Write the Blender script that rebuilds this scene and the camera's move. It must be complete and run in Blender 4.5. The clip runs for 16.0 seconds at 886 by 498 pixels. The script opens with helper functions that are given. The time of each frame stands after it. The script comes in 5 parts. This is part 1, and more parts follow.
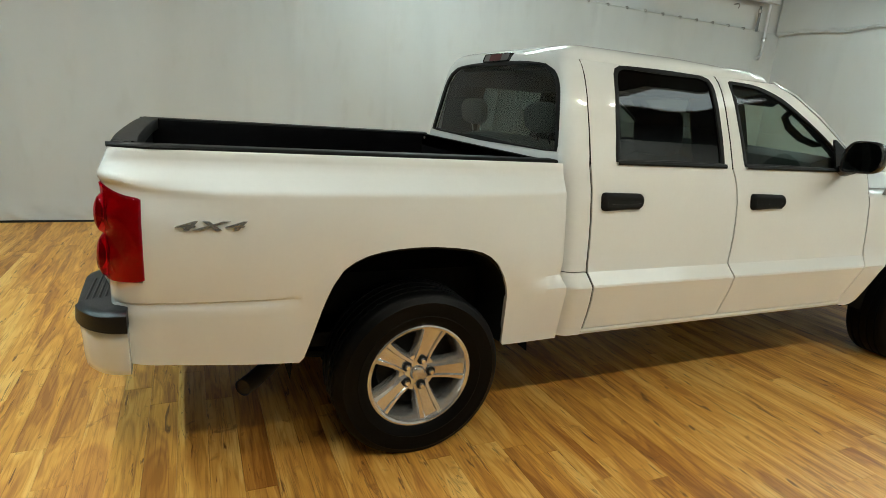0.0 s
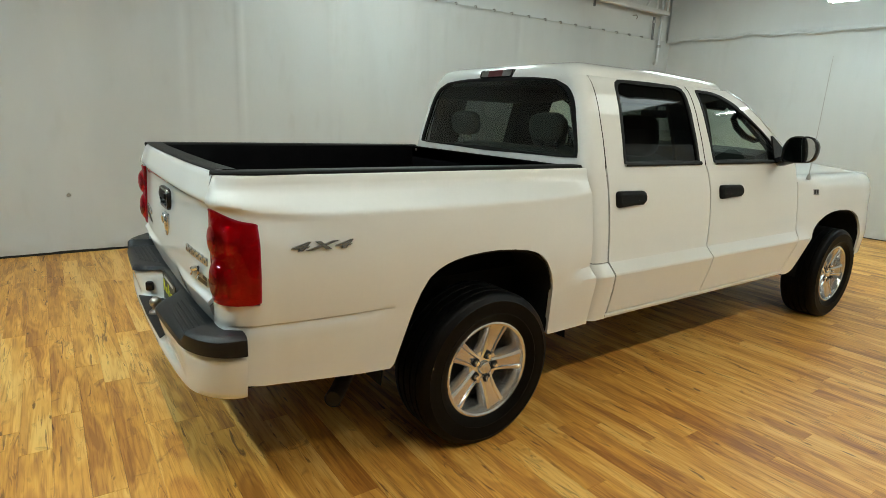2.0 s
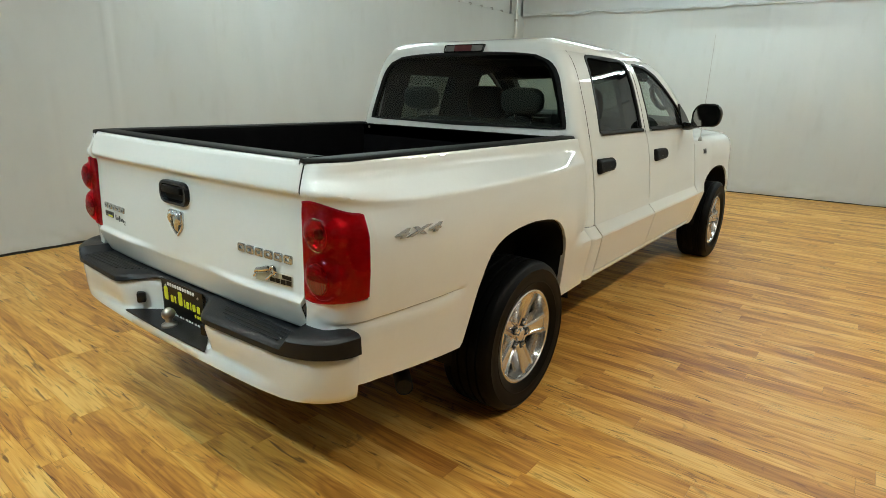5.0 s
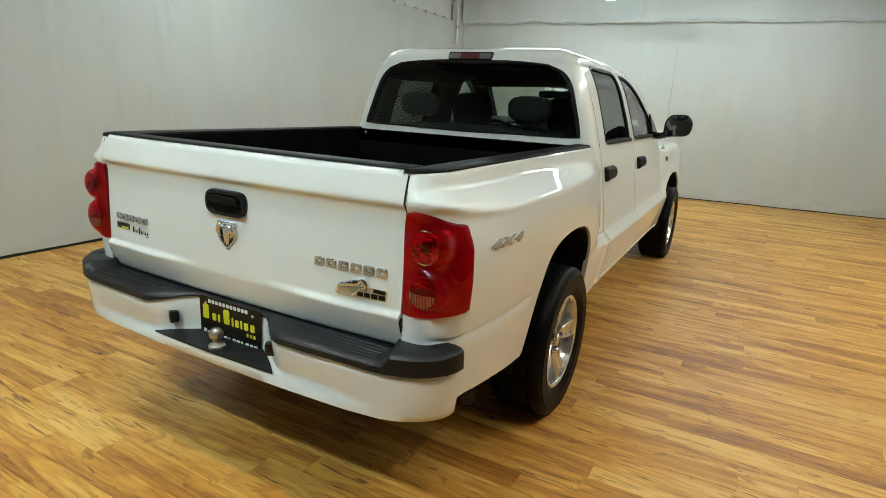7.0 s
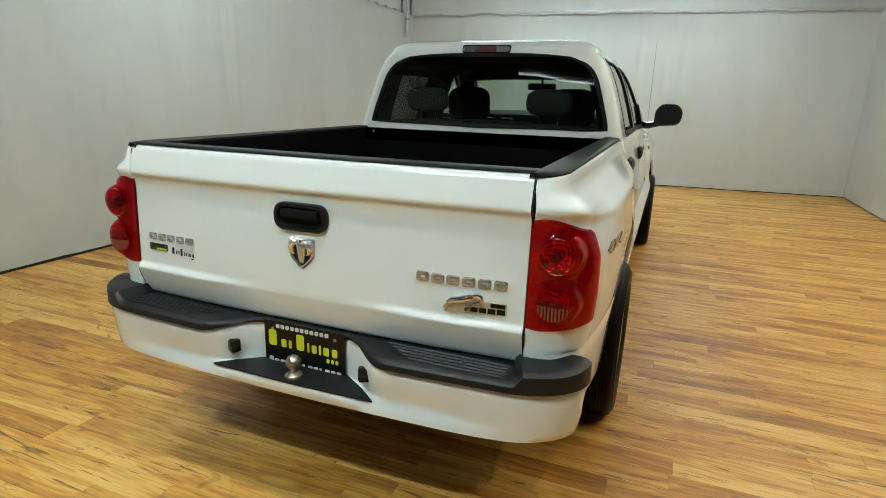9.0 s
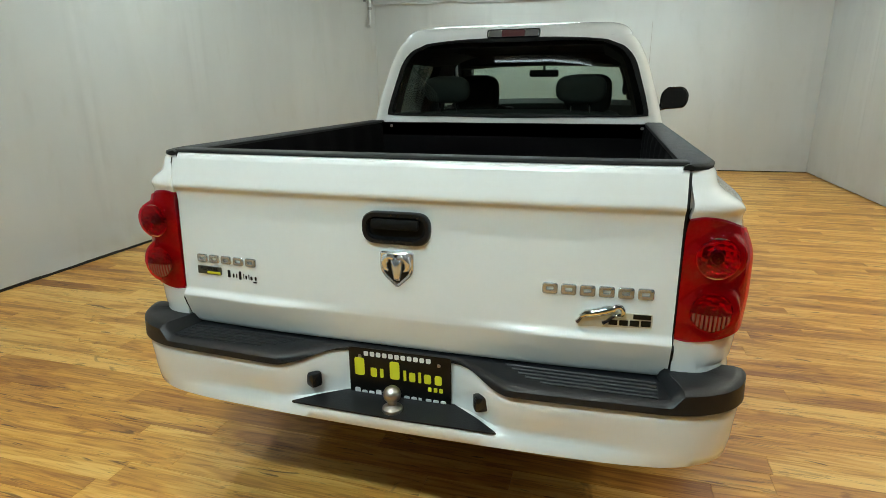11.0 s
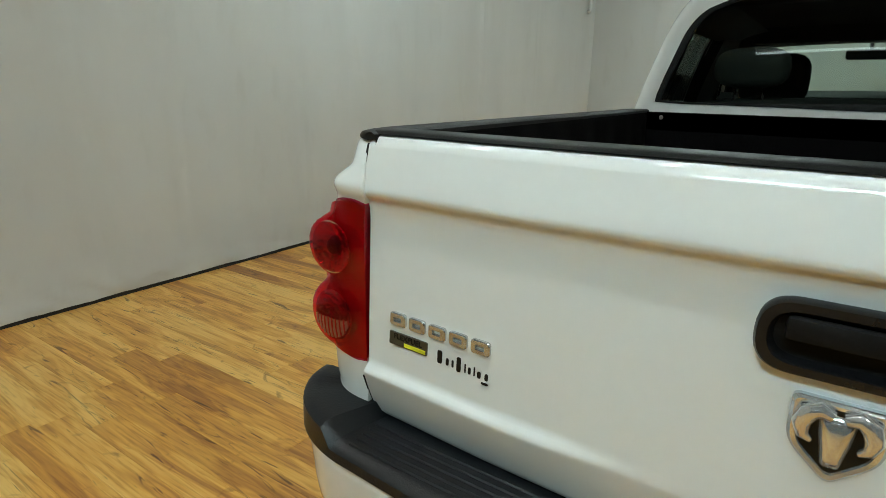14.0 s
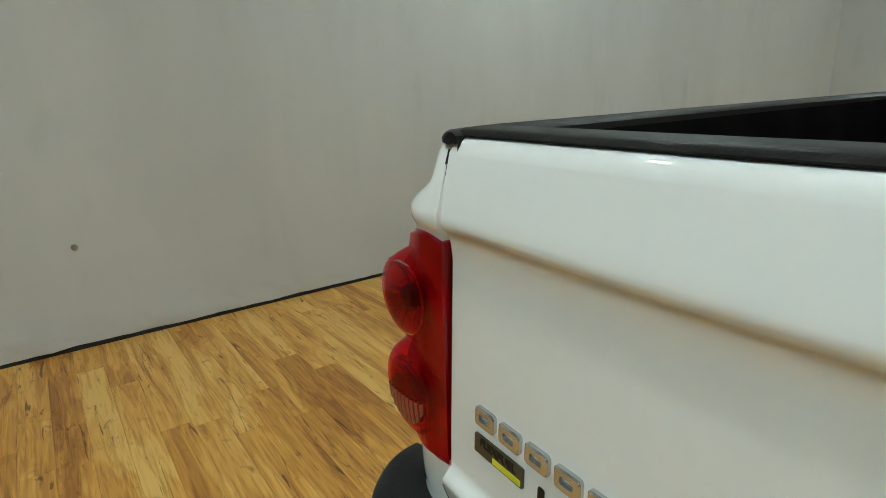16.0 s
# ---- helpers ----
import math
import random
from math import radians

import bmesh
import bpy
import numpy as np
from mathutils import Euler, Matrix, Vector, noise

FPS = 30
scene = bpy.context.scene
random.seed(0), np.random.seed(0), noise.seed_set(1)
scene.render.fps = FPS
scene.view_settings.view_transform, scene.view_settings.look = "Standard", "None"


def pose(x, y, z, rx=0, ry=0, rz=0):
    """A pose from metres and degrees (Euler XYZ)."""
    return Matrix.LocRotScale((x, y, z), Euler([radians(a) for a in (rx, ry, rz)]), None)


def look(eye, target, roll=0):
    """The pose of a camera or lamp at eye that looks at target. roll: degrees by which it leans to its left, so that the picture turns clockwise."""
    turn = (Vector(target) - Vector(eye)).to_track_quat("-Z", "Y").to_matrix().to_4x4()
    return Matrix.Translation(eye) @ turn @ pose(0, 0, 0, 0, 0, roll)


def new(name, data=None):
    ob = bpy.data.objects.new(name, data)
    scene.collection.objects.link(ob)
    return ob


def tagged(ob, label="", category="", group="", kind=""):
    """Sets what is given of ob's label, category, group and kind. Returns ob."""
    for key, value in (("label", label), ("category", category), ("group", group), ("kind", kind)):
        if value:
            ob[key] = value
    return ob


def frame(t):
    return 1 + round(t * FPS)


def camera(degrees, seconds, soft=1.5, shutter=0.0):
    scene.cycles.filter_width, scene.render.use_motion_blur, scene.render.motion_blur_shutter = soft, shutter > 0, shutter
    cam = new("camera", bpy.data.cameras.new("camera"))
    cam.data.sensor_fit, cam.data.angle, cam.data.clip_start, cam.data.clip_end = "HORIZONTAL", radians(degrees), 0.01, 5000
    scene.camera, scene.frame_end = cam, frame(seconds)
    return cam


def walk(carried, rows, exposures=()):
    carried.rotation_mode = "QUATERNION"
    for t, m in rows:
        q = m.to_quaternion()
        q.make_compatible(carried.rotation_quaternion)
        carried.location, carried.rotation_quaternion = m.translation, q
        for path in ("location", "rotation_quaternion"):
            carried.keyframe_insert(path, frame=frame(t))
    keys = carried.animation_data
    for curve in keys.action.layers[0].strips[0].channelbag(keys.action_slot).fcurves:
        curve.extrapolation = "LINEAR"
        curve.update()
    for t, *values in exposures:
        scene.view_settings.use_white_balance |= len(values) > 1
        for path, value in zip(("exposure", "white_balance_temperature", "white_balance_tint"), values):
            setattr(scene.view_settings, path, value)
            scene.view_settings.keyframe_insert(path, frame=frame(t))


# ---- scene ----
cam = camera(76.3, 16.0, soft=0.75)
METRES, EYE, TILT, LEAN, TURN = 5.172, 1.5, 0.0, 0.0, -24.2
PATH = [
    (0, (-0.801, -2.753, 1.373), (0.005, -0.993, 0.871), 4.5),
    (0.5, (-0.957, -2.657, 1.364), (-0.082, -0.925, 0.88), 3.3),
    (1, (-1.094, -2.535, 1.372), (-0.123, -0.859, 0.874), 2.5),
    (1.5, (-1.215, -2.537, 1.37), (-0.181, -0.89, 0.904), 2.5),
    (2, (-1.463, -2.596, 1.377), (-0.341, -1.005, 0.916), 2.5),
    (2.5, (-1.588, -2.551, 1.37), (-0.416, -0.998, 0.905), 2.7),
    (3, (-1.666, -2.357, 1.373), (-0.436, -0.853, 0.902), 1.4),
    (3.5, (-1.704, -2.216, 1.372), (-0.368, -0.814, 0.874), 2.5),
    (4, (-1.827, -2.168, 1.368), (-0.445, -0.813, 0.865), 2.0),
    (4.2, (-1.914, -2.156, 1.371), (-0.495, -0.84, 0.866), 1.6),
    (6.3, (-2.172, -1.7, 1.358), (-0.559, -0.649, 0.815), 2.6),
    (6.5, (-2.21, -1.66, 1.36), (-0.583, -0.624, 0.831), 2.4),
    (7, (-2.368, -1.546, 1.364), (-0.668, -0.625, 0.855), 2.9),
    (7.5, (-2.451, -1.455, 1.36), (-0.722, -0.586, 0.855), 3.4),
    (8, (-2.439, -1.315, 1.352), (-0.719, -0.438, 0.831), 1.9),
    (8.2, (-2.416, -1.242, 1.362), (-0.684, -0.389, 0.84), 1.3),
    (10.3, (-2.612, -0.74, 1.336), (-0.75, -0.251, 0.793), 3.6),
    (10.5, (-2.578, -0.683, 1.33), (-0.728, -0.177, 0.763), 2.3),
    (11, (-2.428, -0.522, 1.348), (-0.581, 0.013, 0.799), -0.4),
    (11.5, (-2.351, -0.404, 1.333), (-0.521, 0.151, 0.75), 1.0),
    (12, (-2.313, -0.239, 1.33), (-0.447, 0.226, 0.782), 1.6),
    (12.5, (-2.263, -0.112, 1.311), (-0.405, 0.31, 0.702), 3.5),
    (13, (-2.073, -0.06, 1.29), (-0.306, 0.63, 0.656), 0.3),
    (13.5, (-1.872, -0.044, 1.273), (-0.245, 0.94, 0.654), 2.4),
    (14, (-1.77, 0.053, 1.253), (-0.186, 1.14, 0.698), 0.9),
    (14.5, (-1.68, 0.19, 1.248), (-0.057, 1.208, 0.675), 2.3),
    (15, (-1.53, 0.211, 1.237), (-0.091, 1.493, 0.703), 1.7),
    (15.5, (-1.424, 0.196, 1.244), (-0.232, 1.723, 0.748), 1.5),
    (16, (-1.419, 0.197, 1.222), (-0.306, 1.767, 0.679), -2.1),
]
walk(cam, [(t, look(eye, target, roll)) for t, eye, target, roll in PATH], [(0.0, 0.0), (11.0, 0.0), (13.0, -0.12), (15.0, -0.36), (16.0, -0.40)])

# ---- exposure ----
scene.view_settings.exposure = 0.13

# ---- world: a closed hall, so almost nothing comes from outside ----
world = bpy.data.worlds.new("world")
scene.world = world
world.use_nodes = True
world.node_tree.nodes["Background"].inputs[0].default_value = (0.5, 0.52, 0.5, 1)
world.node_tree.nodes["Background"].inputs[1].default_value = 0.002

# lamps of the hall: strength of the tubes and bulbs
COOL, WARM = 54.0, 398.0  # rear and front strips, wall-side bulbs


# ---- materials ----
def mat(name):
    m = bpy.data.materials.new(name)
    m.use_nodes = True
    return m, m.node_tree.nodes, m.node_tree.links, m.node_tree.nodes["Principled BSDF"]


def node(nodes, kind, **values):
    n = nodes.new(kind)
    for k, v in values.items():
        n.inputs[k.replace("_", " ")].default_value = v
    return n


def ramp(nodes, stops):
    n = nodes.new("ShaderNodeValToRGB")
    el = n.color_ramp.elements
    while len(el) < len(stops):
        el.new(0.5)
    for e, (at, c) in zip(el, stops):
        e.position, e.color = at, (*c, 1)
    return n


def simple(name, colour, rough=0.5, metal=0.0, coat=0.0, coat_rough=0.03, spec=0.5, vary=0.06, bump=0.0, scale=30.0, stretch=(1, 1, 1)):
    """A plain surface with two scales of variation in colour and gloss, and a fine relief."""
    m, N, L, B = mat(name)
    tc = N.new("ShaderNodeTexCoord")
    mp = N.new("ShaderNodeMapping")
    mp.inputs["Scale"].default_value = stretch
    L.new(tc.outputs["Object"], mp.inputs[0])
    a = node(N, "ShaderNodeTexNoise", Scale=scale, Detail=4.0)
    b = node(N, "ShaderNodeTexNoise", Scale=scale / 9, Detail=3.0)
    L.new(mp.outputs[0], a.inputs["Vector"]), L.new(mp.outputs[0], b.inputs["Vector"])
    mx = N.new("ShaderNodeMath")
    mx.operation = "ADD"
    L.new(a.outputs["Fac"], mx.inputs[0]), L.new(b.outputs["Fac"], mx.inputs[1])
    lo = tuple(c * (1 - vary) for c in colour)
    hi = tuple(min(c * (1 + vary), 1) for c in colour)
    r = ramp(N, [(0.3, lo), (0.75, hi)])
    half = N.new("ShaderNodeMath")
    half.operation = "MULTIPLY"
    half.inputs[1].default_value = 0.5
    L.new(mx.outputs[0], half.inputs[0]), L.new(half.outputs[0], r.inputs[0])
    L.new(r.outputs[0], B.inputs["Base Color"])
    rr = node(N, "ShaderNodeMapRange", To_Min=max(rough - 0.06, 0.01), To_Max=min(rough + 0.06, 1))
    L.new(b.outputs["Fac"], rr.inputs[0]), L.new(rr.outputs[0], B.inputs["Roughness"])
    B.inputs["Metallic"].default_value = metal
    B.inputs["Coat Weight"].default_value, B.inputs["Coat Roughness"].default_value = coat, coat_rough
    B.inputs["Specular IOR Level"].default_value = spec
    if bump:
        bp = node(N, "ShaderNodeBump", Strength=bump, Distance=0.002)
        L.new(a.outputs["Fac"], bp.inputs["Height"]), L.new(bp.outputs[0], B.inputs["Normal"])
    return m


def glass(name, tint, gloss=1.0, rough=0.0):
    """A thin pane: tinted, with a mirror sheen by Fresnel."""
    m, N, L, B = mat(name)
    N.remove(B)
    out = N["Material Output"]
    tr = node(N, "ShaderNodeBsdfTransparent", Color=(*tint, 1))
    gl = node(N, "ShaderNodeBsdfGlossy", Roughness=rough, Color=(1, 1, 1, 1))
    lw = node(N, "ShaderNodeLayerWeight", Blend=0.5)
    pw = N.new("ShaderNodeMath")
    pw.operation = "POWER"
    pw.inputs[1].default_value = 5.0
    ml = N.new("ShaderNodeMath")
    ml.operation = "MULTIPLY_ADD"
    ml.inputs[1].default_value, ml.inputs[2].default_value = 0.9 * gloss, 0.05 * gloss
    mx = N.new("ShaderNodeMixShader")
    L.new(lw.outputs["Facing"], pw.inputs[0]), L.new(pw.outputs[0], ml.inputs[0]), L.new(ml.outputs[0], mx.inputs[0])
    L.new(tr.outputs[0], mx.inputs[1]), L.new(gl.outputs[0], mx.inputs[2])
    L.new(mx.outputs[0], out.inputs[0])
    return m


def emitter(name, colour, strength):
    m, N, L, B = mat(name)
    B.inputs["Base Color"].default_value = (0.8, 0.8, 0.8, 1)
    B.inputs["Emission Color"].default_value = (*colour, 1)
    B.inputs["Emission Strength"].default_value = strength
    return m


def wood_floor():
    """Laminate boards, grain along each board's length (local y), tone changing from board to board and strip to strip."""
    m, N, L, B = mat("wood_laminate")
    tc = N.new("ShaderNodeTexCoord")
    geo = N.new("ShaderNodeNewGeometry")
    info = N.new("ShaderNodeObjectInfo")
    rnd = N.new("ShaderNodeMath")
    rnd.operation = "ADD"
    L.new(info.outputs["Random"], rnd.inputs[0]), L.new(geo.outputs["Random Per Island"], rnd.inputs[1])
    off = N.new("ShaderNodeCombineXYZ")
    k = N.new("ShaderNodeMath")
    k.operation = "MULTIPLY"
    k.inputs[1].default_value = 37.0
    L.new(rnd.outputs[0], k.inputs[0])
    L.new(k.outputs[0], off.inputs[0]), L.new(k.outputs[0], off.inputs[1]), L.new(k.outputs[0], off.inputs[2])
    add = N.new("ShaderNodeVectorMath")
    L.new(geo.outputs["Position"], add.inputs[0]), L.new(off.outputs[0], add.inputs[1])

    def stretched(sx, sy, scale, detail, dist=0.0):
        mp = N.new("ShaderNodeMapping")
        mp.inputs["Scale"].default_value = (sx, sy, 1)
        L.new(add.outputs[0], mp.inputs[0])
        n = node(N, "ShaderNodeTexNoise", Scale=scale, Detail=detail, Distortion=dist)
        L.new(mp.outputs[0], n.inputs["Vector"])
        return n

    def math_node(op, x, y, z=None):
        n = N.new("ShaderNodeMath")
        n.operation = op
        for i, v in enumerate((x, y, z)):
            if v is None:
                continue
            if isinstance(v, (int, float)):
                n.inputs[i].default_value = v
            else:
                L.new(v, n.inputs[i])
        return n.outputs[0]

    def multiply(a, b, amount):
        n = N.new("ShaderNodeMix")
        n.data_type, n.blend_type = "RGBA", "MULTIPLY"
        n.inputs[0].default_value = amount
        L.new(a, n.inputs[6]), L.new(b, n.inputs[7])
        return n.outputs[2]

    flow = stretched(5.0, 0.62, 1.9, 2.0, 0.5).outputs["Fac"]
    veil = stretched(16.0, 1.1, 1.6, 5.0, 0.9).outputs["Fac"]
    fine = stretched(70.0, 3.2, 1.5, 5.0, 0.8).outputs["Fac"]
    crack = stretched(17.0, 1.7, 1.7, 3.0, 1.4).outputs["Fac"]
    knot = stretched(5.0, 3.4, 1.7, 4.0, 1.6).outputs["Fac"]
    # growth rings: lines of equal value in the slow flow
    rings = math_node("SINE", math_node("MULTIPLY", flow, 62.0), 0.0)
    tone = math_node("SUBTRACT", math_node("FRACT", k.outputs[0], 0.0), 0.5)
    f = math_node("MULTIPLY_ADD", tone, 0.25, flow)
    f = math_node("MULTIPLY_ADD", rings, 0.048, f)
    f = math_node("MULTIPLY_ADD", math_node("SUBTRACT", veil, 0.5), 0.30, f)
    f = math_node("MULTIPLY_ADD", math_node("SUBTRACT", fine, 0.5), 0.26, f)
    base = ramp(N, [(0.22, (0.36, 0.130, 0.018)), (0.37, (0.55, 0.235, 0.038)), (0.51, (0.73, 0.355, 0.066)), (0.70, (0.87, 0.53, 0.150))])
    L.new(f, base.inputs[0])
    streak = ramp(N, [(0.36, (0.55, 0.40, 0.25)), (0.47, (1, 1, 1))])
    L.new(fine, streak.inputs[0])
    c = multiply(base.outputs[0], streak.outputs[0], 0.35)
    dark = ramp(N, [(0.295, (0.14, 0.07, 0.035)), (0.352, (1, 1, 1))])
    L.new(crack, dark.inputs[0])
    c = multiply(c, dark.outputs[0], 0.8)
    eye = ramp(N, [(0.25, (0.30, 0.17, 0.09)), (0.36, (1, 1, 1))])
    L.new(knot, eye.inputs[0])
    c = multiply(c, eye.outputs[0], 0.6)
    # thin dark squiggles: narrow bands of equal value, only where a slow noise is high
    wave = stretched(17.0, 1.3, 1.6, 3.0, 0.6).outputs["Fac"]
    where = stretched(4.0, 0.9, 1.3, 2.0, 0.4).outputs["Fac"]
    line = math_node("ABSOLUTE", math_node("SUBTRACT", wave, 0.5), 0.0)
    thin = node(N, "ShaderNodeMapRange", From_Min=0.003, From_Max=0.016, To_Min=1.0, To_Max=0.0)
    some = node(N, "ShaderNodeMapRange", From_Min=0.48, From_Max=0.64, To_Min=0.0, To_Max=0.7)
    L.new(line, thin.inputs[0]), L.new(where, some.inputs[0])
    mark = N.new("ShaderNodeMix")
    mark.data_type = "RGBA"
    mark.inputs[7].default_value = (0.20, 0.075, 0.018, 1)
    L.new(math_node("MULTIPLY", thin.outputs[0], some.outputs[0]), mark.inputs[0]), L.new(c, mark.inputs[6])
    c = mark.outputs[2]
    L.new(c, B.inputs["Base Color"])
    rr = node(N, "ShaderNodeMapRange", To_Min=0.36, To_Max=0.52)
    L.new(veil, rr.inputs[0]), L.new(rr.outputs[0], B.inputs["Roughness"])
    B.inputs["Specular IOR Level"].default_value = 0.55
    bp = node(N, "ShaderNodeBump", Strength=0.12, Distance=0.001)
    L.new(fine, bp.inputs["Height"]), L.new(bp.outputs[0], B.inputs["Normal"])
    return m


def tarp():
    """White woven tarpaulin with soft wrinkles and grey smudges."""
    m, N, L, B = mat("white_tarpaulin")
    geo = N.new("ShaderNodeNewGeometry")
    mp = N.new("ShaderNodeMapping")
    mp.inputs["Scale"].default_value = (1, 1, 0.35)
    L.new(geo.outputs["Position"], mp.inputs[0])
    a = node(N, "ShaderNodeTexNoise", Scale=1.3, Detail=5.0, Distortion=0.8)
    b = node(N, "ShaderNodeTexNoise", Scale=7.0, Detail=6.0)
    L.new(mp.outputs[0], a.inputs["Vector"]), L.new(mp.outputs[0], b.inputs["Vector"])
    r = ramp(N, [(0.3, (0.535, 0.54, 0.53)), (0.62, (0.575, 0.58, 0.57))])
    L.new(a.outputs["Fac"], r.inputs[0])
    dirt = ramp(N, [(0.28, (0.82, 0.80, 0.76)), (0.42, (1, 1, 1))])
    L.new(b.outputs["Fac"], dirt.inputs[0])
    mul = N.new("ShaderNodeMix")
    mul.data_type, mul.blend_type = "RGBA", "MULTIPLY"
    mul.inputs[0].default_value = 0.22
    L.new(r.outputs[0], mul.inputs[6]), L.new(dirt.outputs[0], mul.inputs[7])
    L.new(mul.outputs[2], B.inputs["Base Color"])
    B.inputs["Roughness"].default_value = 0.62
    bp = node(N, "ShaderNodeBump", Strength=0.2, Distance=0.02)
    L.new(a.outputs["Fac"], bp.inputs["Height"])
    crease = node(N, "ShaderNodeBump", Strength=0.16, Distance=0.006)
    L.new(b.outputs["Fac"], crease.inputs["Height"]), L.new(bp.outputs[0], crease.inputs["Normal"])
    L.new(crease.outputs[0], B.inputs["Normal"])
    return m


PAINT = simple("pearl_white_paint", (0.79, 0.80, 0.785), rough=0.36, coat=1.0, coat_rough=0.022, spec=0.10, vary=0.015, scale=60)
PLASTIC = simple("black_textured_plastic", (0.009, 0.009, 0.009), rough=0.5, spec=0.10, vary=0.2, bump=0.25, scale=260)
PAD = simple("grey_black_step_plastic", (0.009, 0.0095, 0.011), rough=0.42, spec=0.3, vary=0.2, bump=0.3, scale=220)
GLOSSBLACK = simple("gloss_black_plastic", (0.010, 0.010, 0.011), rough=0.24, spec=0.35, vary=0.1, scale=80)
LINER = simple("black_bed_liner", (0.0025, 0.0025, 0.003), rough=0.85, spec=0.06, vary=0.25, bump=0.3, scale=120)
RUBBER = simple("tyre_rubber", (0.0024, 0.0024, 0.0025), rough=0.46, spec=0.10, vary=0.2, bump=0.15, scale=90)
SEAL = simple("rubber_seal", (0.008, 0.008, 0.008), rough=0.55, spec=0.15, vary=0.1)
ALLOY = simple("silver_alloy", (0.66, 0.66, 0.66), rough=0.17, metal=0.8, coat=0.8, vary=0.05, scale=50)
CHROME = simple("chrome", (0.72, 0.73, 0.75), rough=0.09, metal=1.0, vary=0.05, scale=40)
SILVER = simple("polished_silver_plating", (0.68, 0.69, 0.69), rough=0.13, metal=0.75, coat=0.6, vary=0.06, scale=60)
SATIN = simple("satin_chrome", (0.54, 0.54, 0.53), rough=0.2, metal=0.8, coat=0.4, vary=0.06, scale=40)
STEEL = simple("worn_steel", (0.42, 0.40, 0.37), rough=0.38, metal=1.0, vary=0.25, scale=45)
DARKMETAL = simple("dark_underbody_metal", (0.008, 0.008, 0.0075), rough=0.75, spec=0.2, vary=0.3, bump=0.2, scale=20)
PIPESTEEL = simple("dull_exhaust_steel", (0.05, 0.042, 0.034), rough=0.5, metal=0.4, vary=0.3, bump=0.2, scale=30)
PLATEGREY = simple("dark_grey_plating", (0.085, 0.08, 0.06), rough=0.35, metal=0.5, vary=0.15, scale=60)
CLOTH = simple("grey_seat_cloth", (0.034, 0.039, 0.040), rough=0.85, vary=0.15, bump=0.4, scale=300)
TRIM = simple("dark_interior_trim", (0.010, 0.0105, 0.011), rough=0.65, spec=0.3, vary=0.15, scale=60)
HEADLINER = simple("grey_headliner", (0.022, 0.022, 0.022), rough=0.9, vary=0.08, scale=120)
def faceted(name, colour, rough, metal, cell, depth=0.9, low=0.45):
    """A moulded mirror of many small facets."""
    m, N, L, B = mat(name)
    tc = N.new("ShaderNodeTexCoord")
    v = node(N, "ShaderNodeTexVoronoi", Scale=cell, Randomness=0.85)
    n = node(N, "ShaderNodeTexNoise", Scale=cell * 0.35, Detail=2.0)
    L.new(tc.outputs["Object"], v.inputs["Vector"]), L.new(tc.outputs["Object"], n.inputs["Vector"])
    r = ramp(N, [(0.3, tuple(c * low for c in colour)), (0.7, colour)])
    L.new(n.outputs["Fac"], r.inputs[0]), L.new(r.outputs[0], B.inputs["Base Color"])
    bp = node(N, "ShaderNodeBump", Strength=depth, Distance=0.006)
    L.new(v.outputs["Distance"], bp.inputs["Height"]), L.new(bp.outputs[0], B.inputs["Normal"])
    B.inputs["Roughness"].default_value, B.inputs["Metallic"].default_value = rough, metal
    return m


RED = glass("red_lamp_lens", (0.84, 0.012, 0.11), gloss=0.6, rough=0.01)
REDBACK = faceted("red_lamp_housing", (0.47, 0.022, 0.09), 0.24, 0.30, 70, 0.22, 0.78)
DARKRED = simple("dark_red_lens", (0.075, 0.006, 0.007), rough=0.45, spec=0.25, vary=0.2, scale=30)
SMOKE = simple("smoked_clear_lens", (0.11, 0.105, 0.10), rough=0.4, spec=0.3, vary=0.2, scale=30)
REFLECTOR = faceted("lamp_reflector", (0.80, 0.52, 0.48), 0.10, 0.75, 60)
CLEARLENS = simple("ribbed_clear_lens", (0.27, 0.06, 0.06), rough=0.2, metal=0.3, coat=1.0, vary=0.15, scale=40)
AMBERDARK = simple("dark_lamp_socket", (0.03, 0.004, 0.003), rough=0.3, vary=0.2)
TINT = glass("privacy_glass", (0.13, 0.148, 0.14), gloss=1.0)
BACKGLASS = glass("tinted_back_glass", (0.56, 0.625, 0.575), gloss=0.75)
CLEAR = glass("green_tinted_glass", (0.70, 0.78, 0.73), gloss=1.0)
MIRROR = simple("mirror_glass", (0.45, 0.46, 0.46), rough=0.01, metal=1.0, vary=0.01)
YELLOW = simple("yellow_print", (0.72, 0.72, 0.03), rough=0.5, vary=0.03)
WHITEINK = simple("white_print", (0.75, 0.76, 0.75), rough=0.5, vary=0.03)
BLACKINK = simple("black_print", (0.004, 0.004, 0.004), rough=0.3, spec=0.25, vary=0.1)
GOLD = simple("gold_badge", (0.55, 0.52, 0.42), rough=0.3, metal=0.35, vary=0.15, scale=60)
WOOD = wood_floor()
SUBFLOOR = simple("dark_joint", (0.06, 0.035, 0.015), rough=0.8, vary=0.2)
TARP = tarp()
WALLPAINT = simple("white_wall_paint", (0.70, 0.70, 0.68), rough=0.7, vary=0.04, scale=5, bump=0.1)
DARKWALL = simple("dark_wall_paint", (0.06, 0.06, 0.06), rough=0.7, vary=0.1, scale=4)
CEIL = simple("dark_ceiling_paint", (0.07, 0.07, 0.07), rough=0.8, vary=0.06, scale=4)
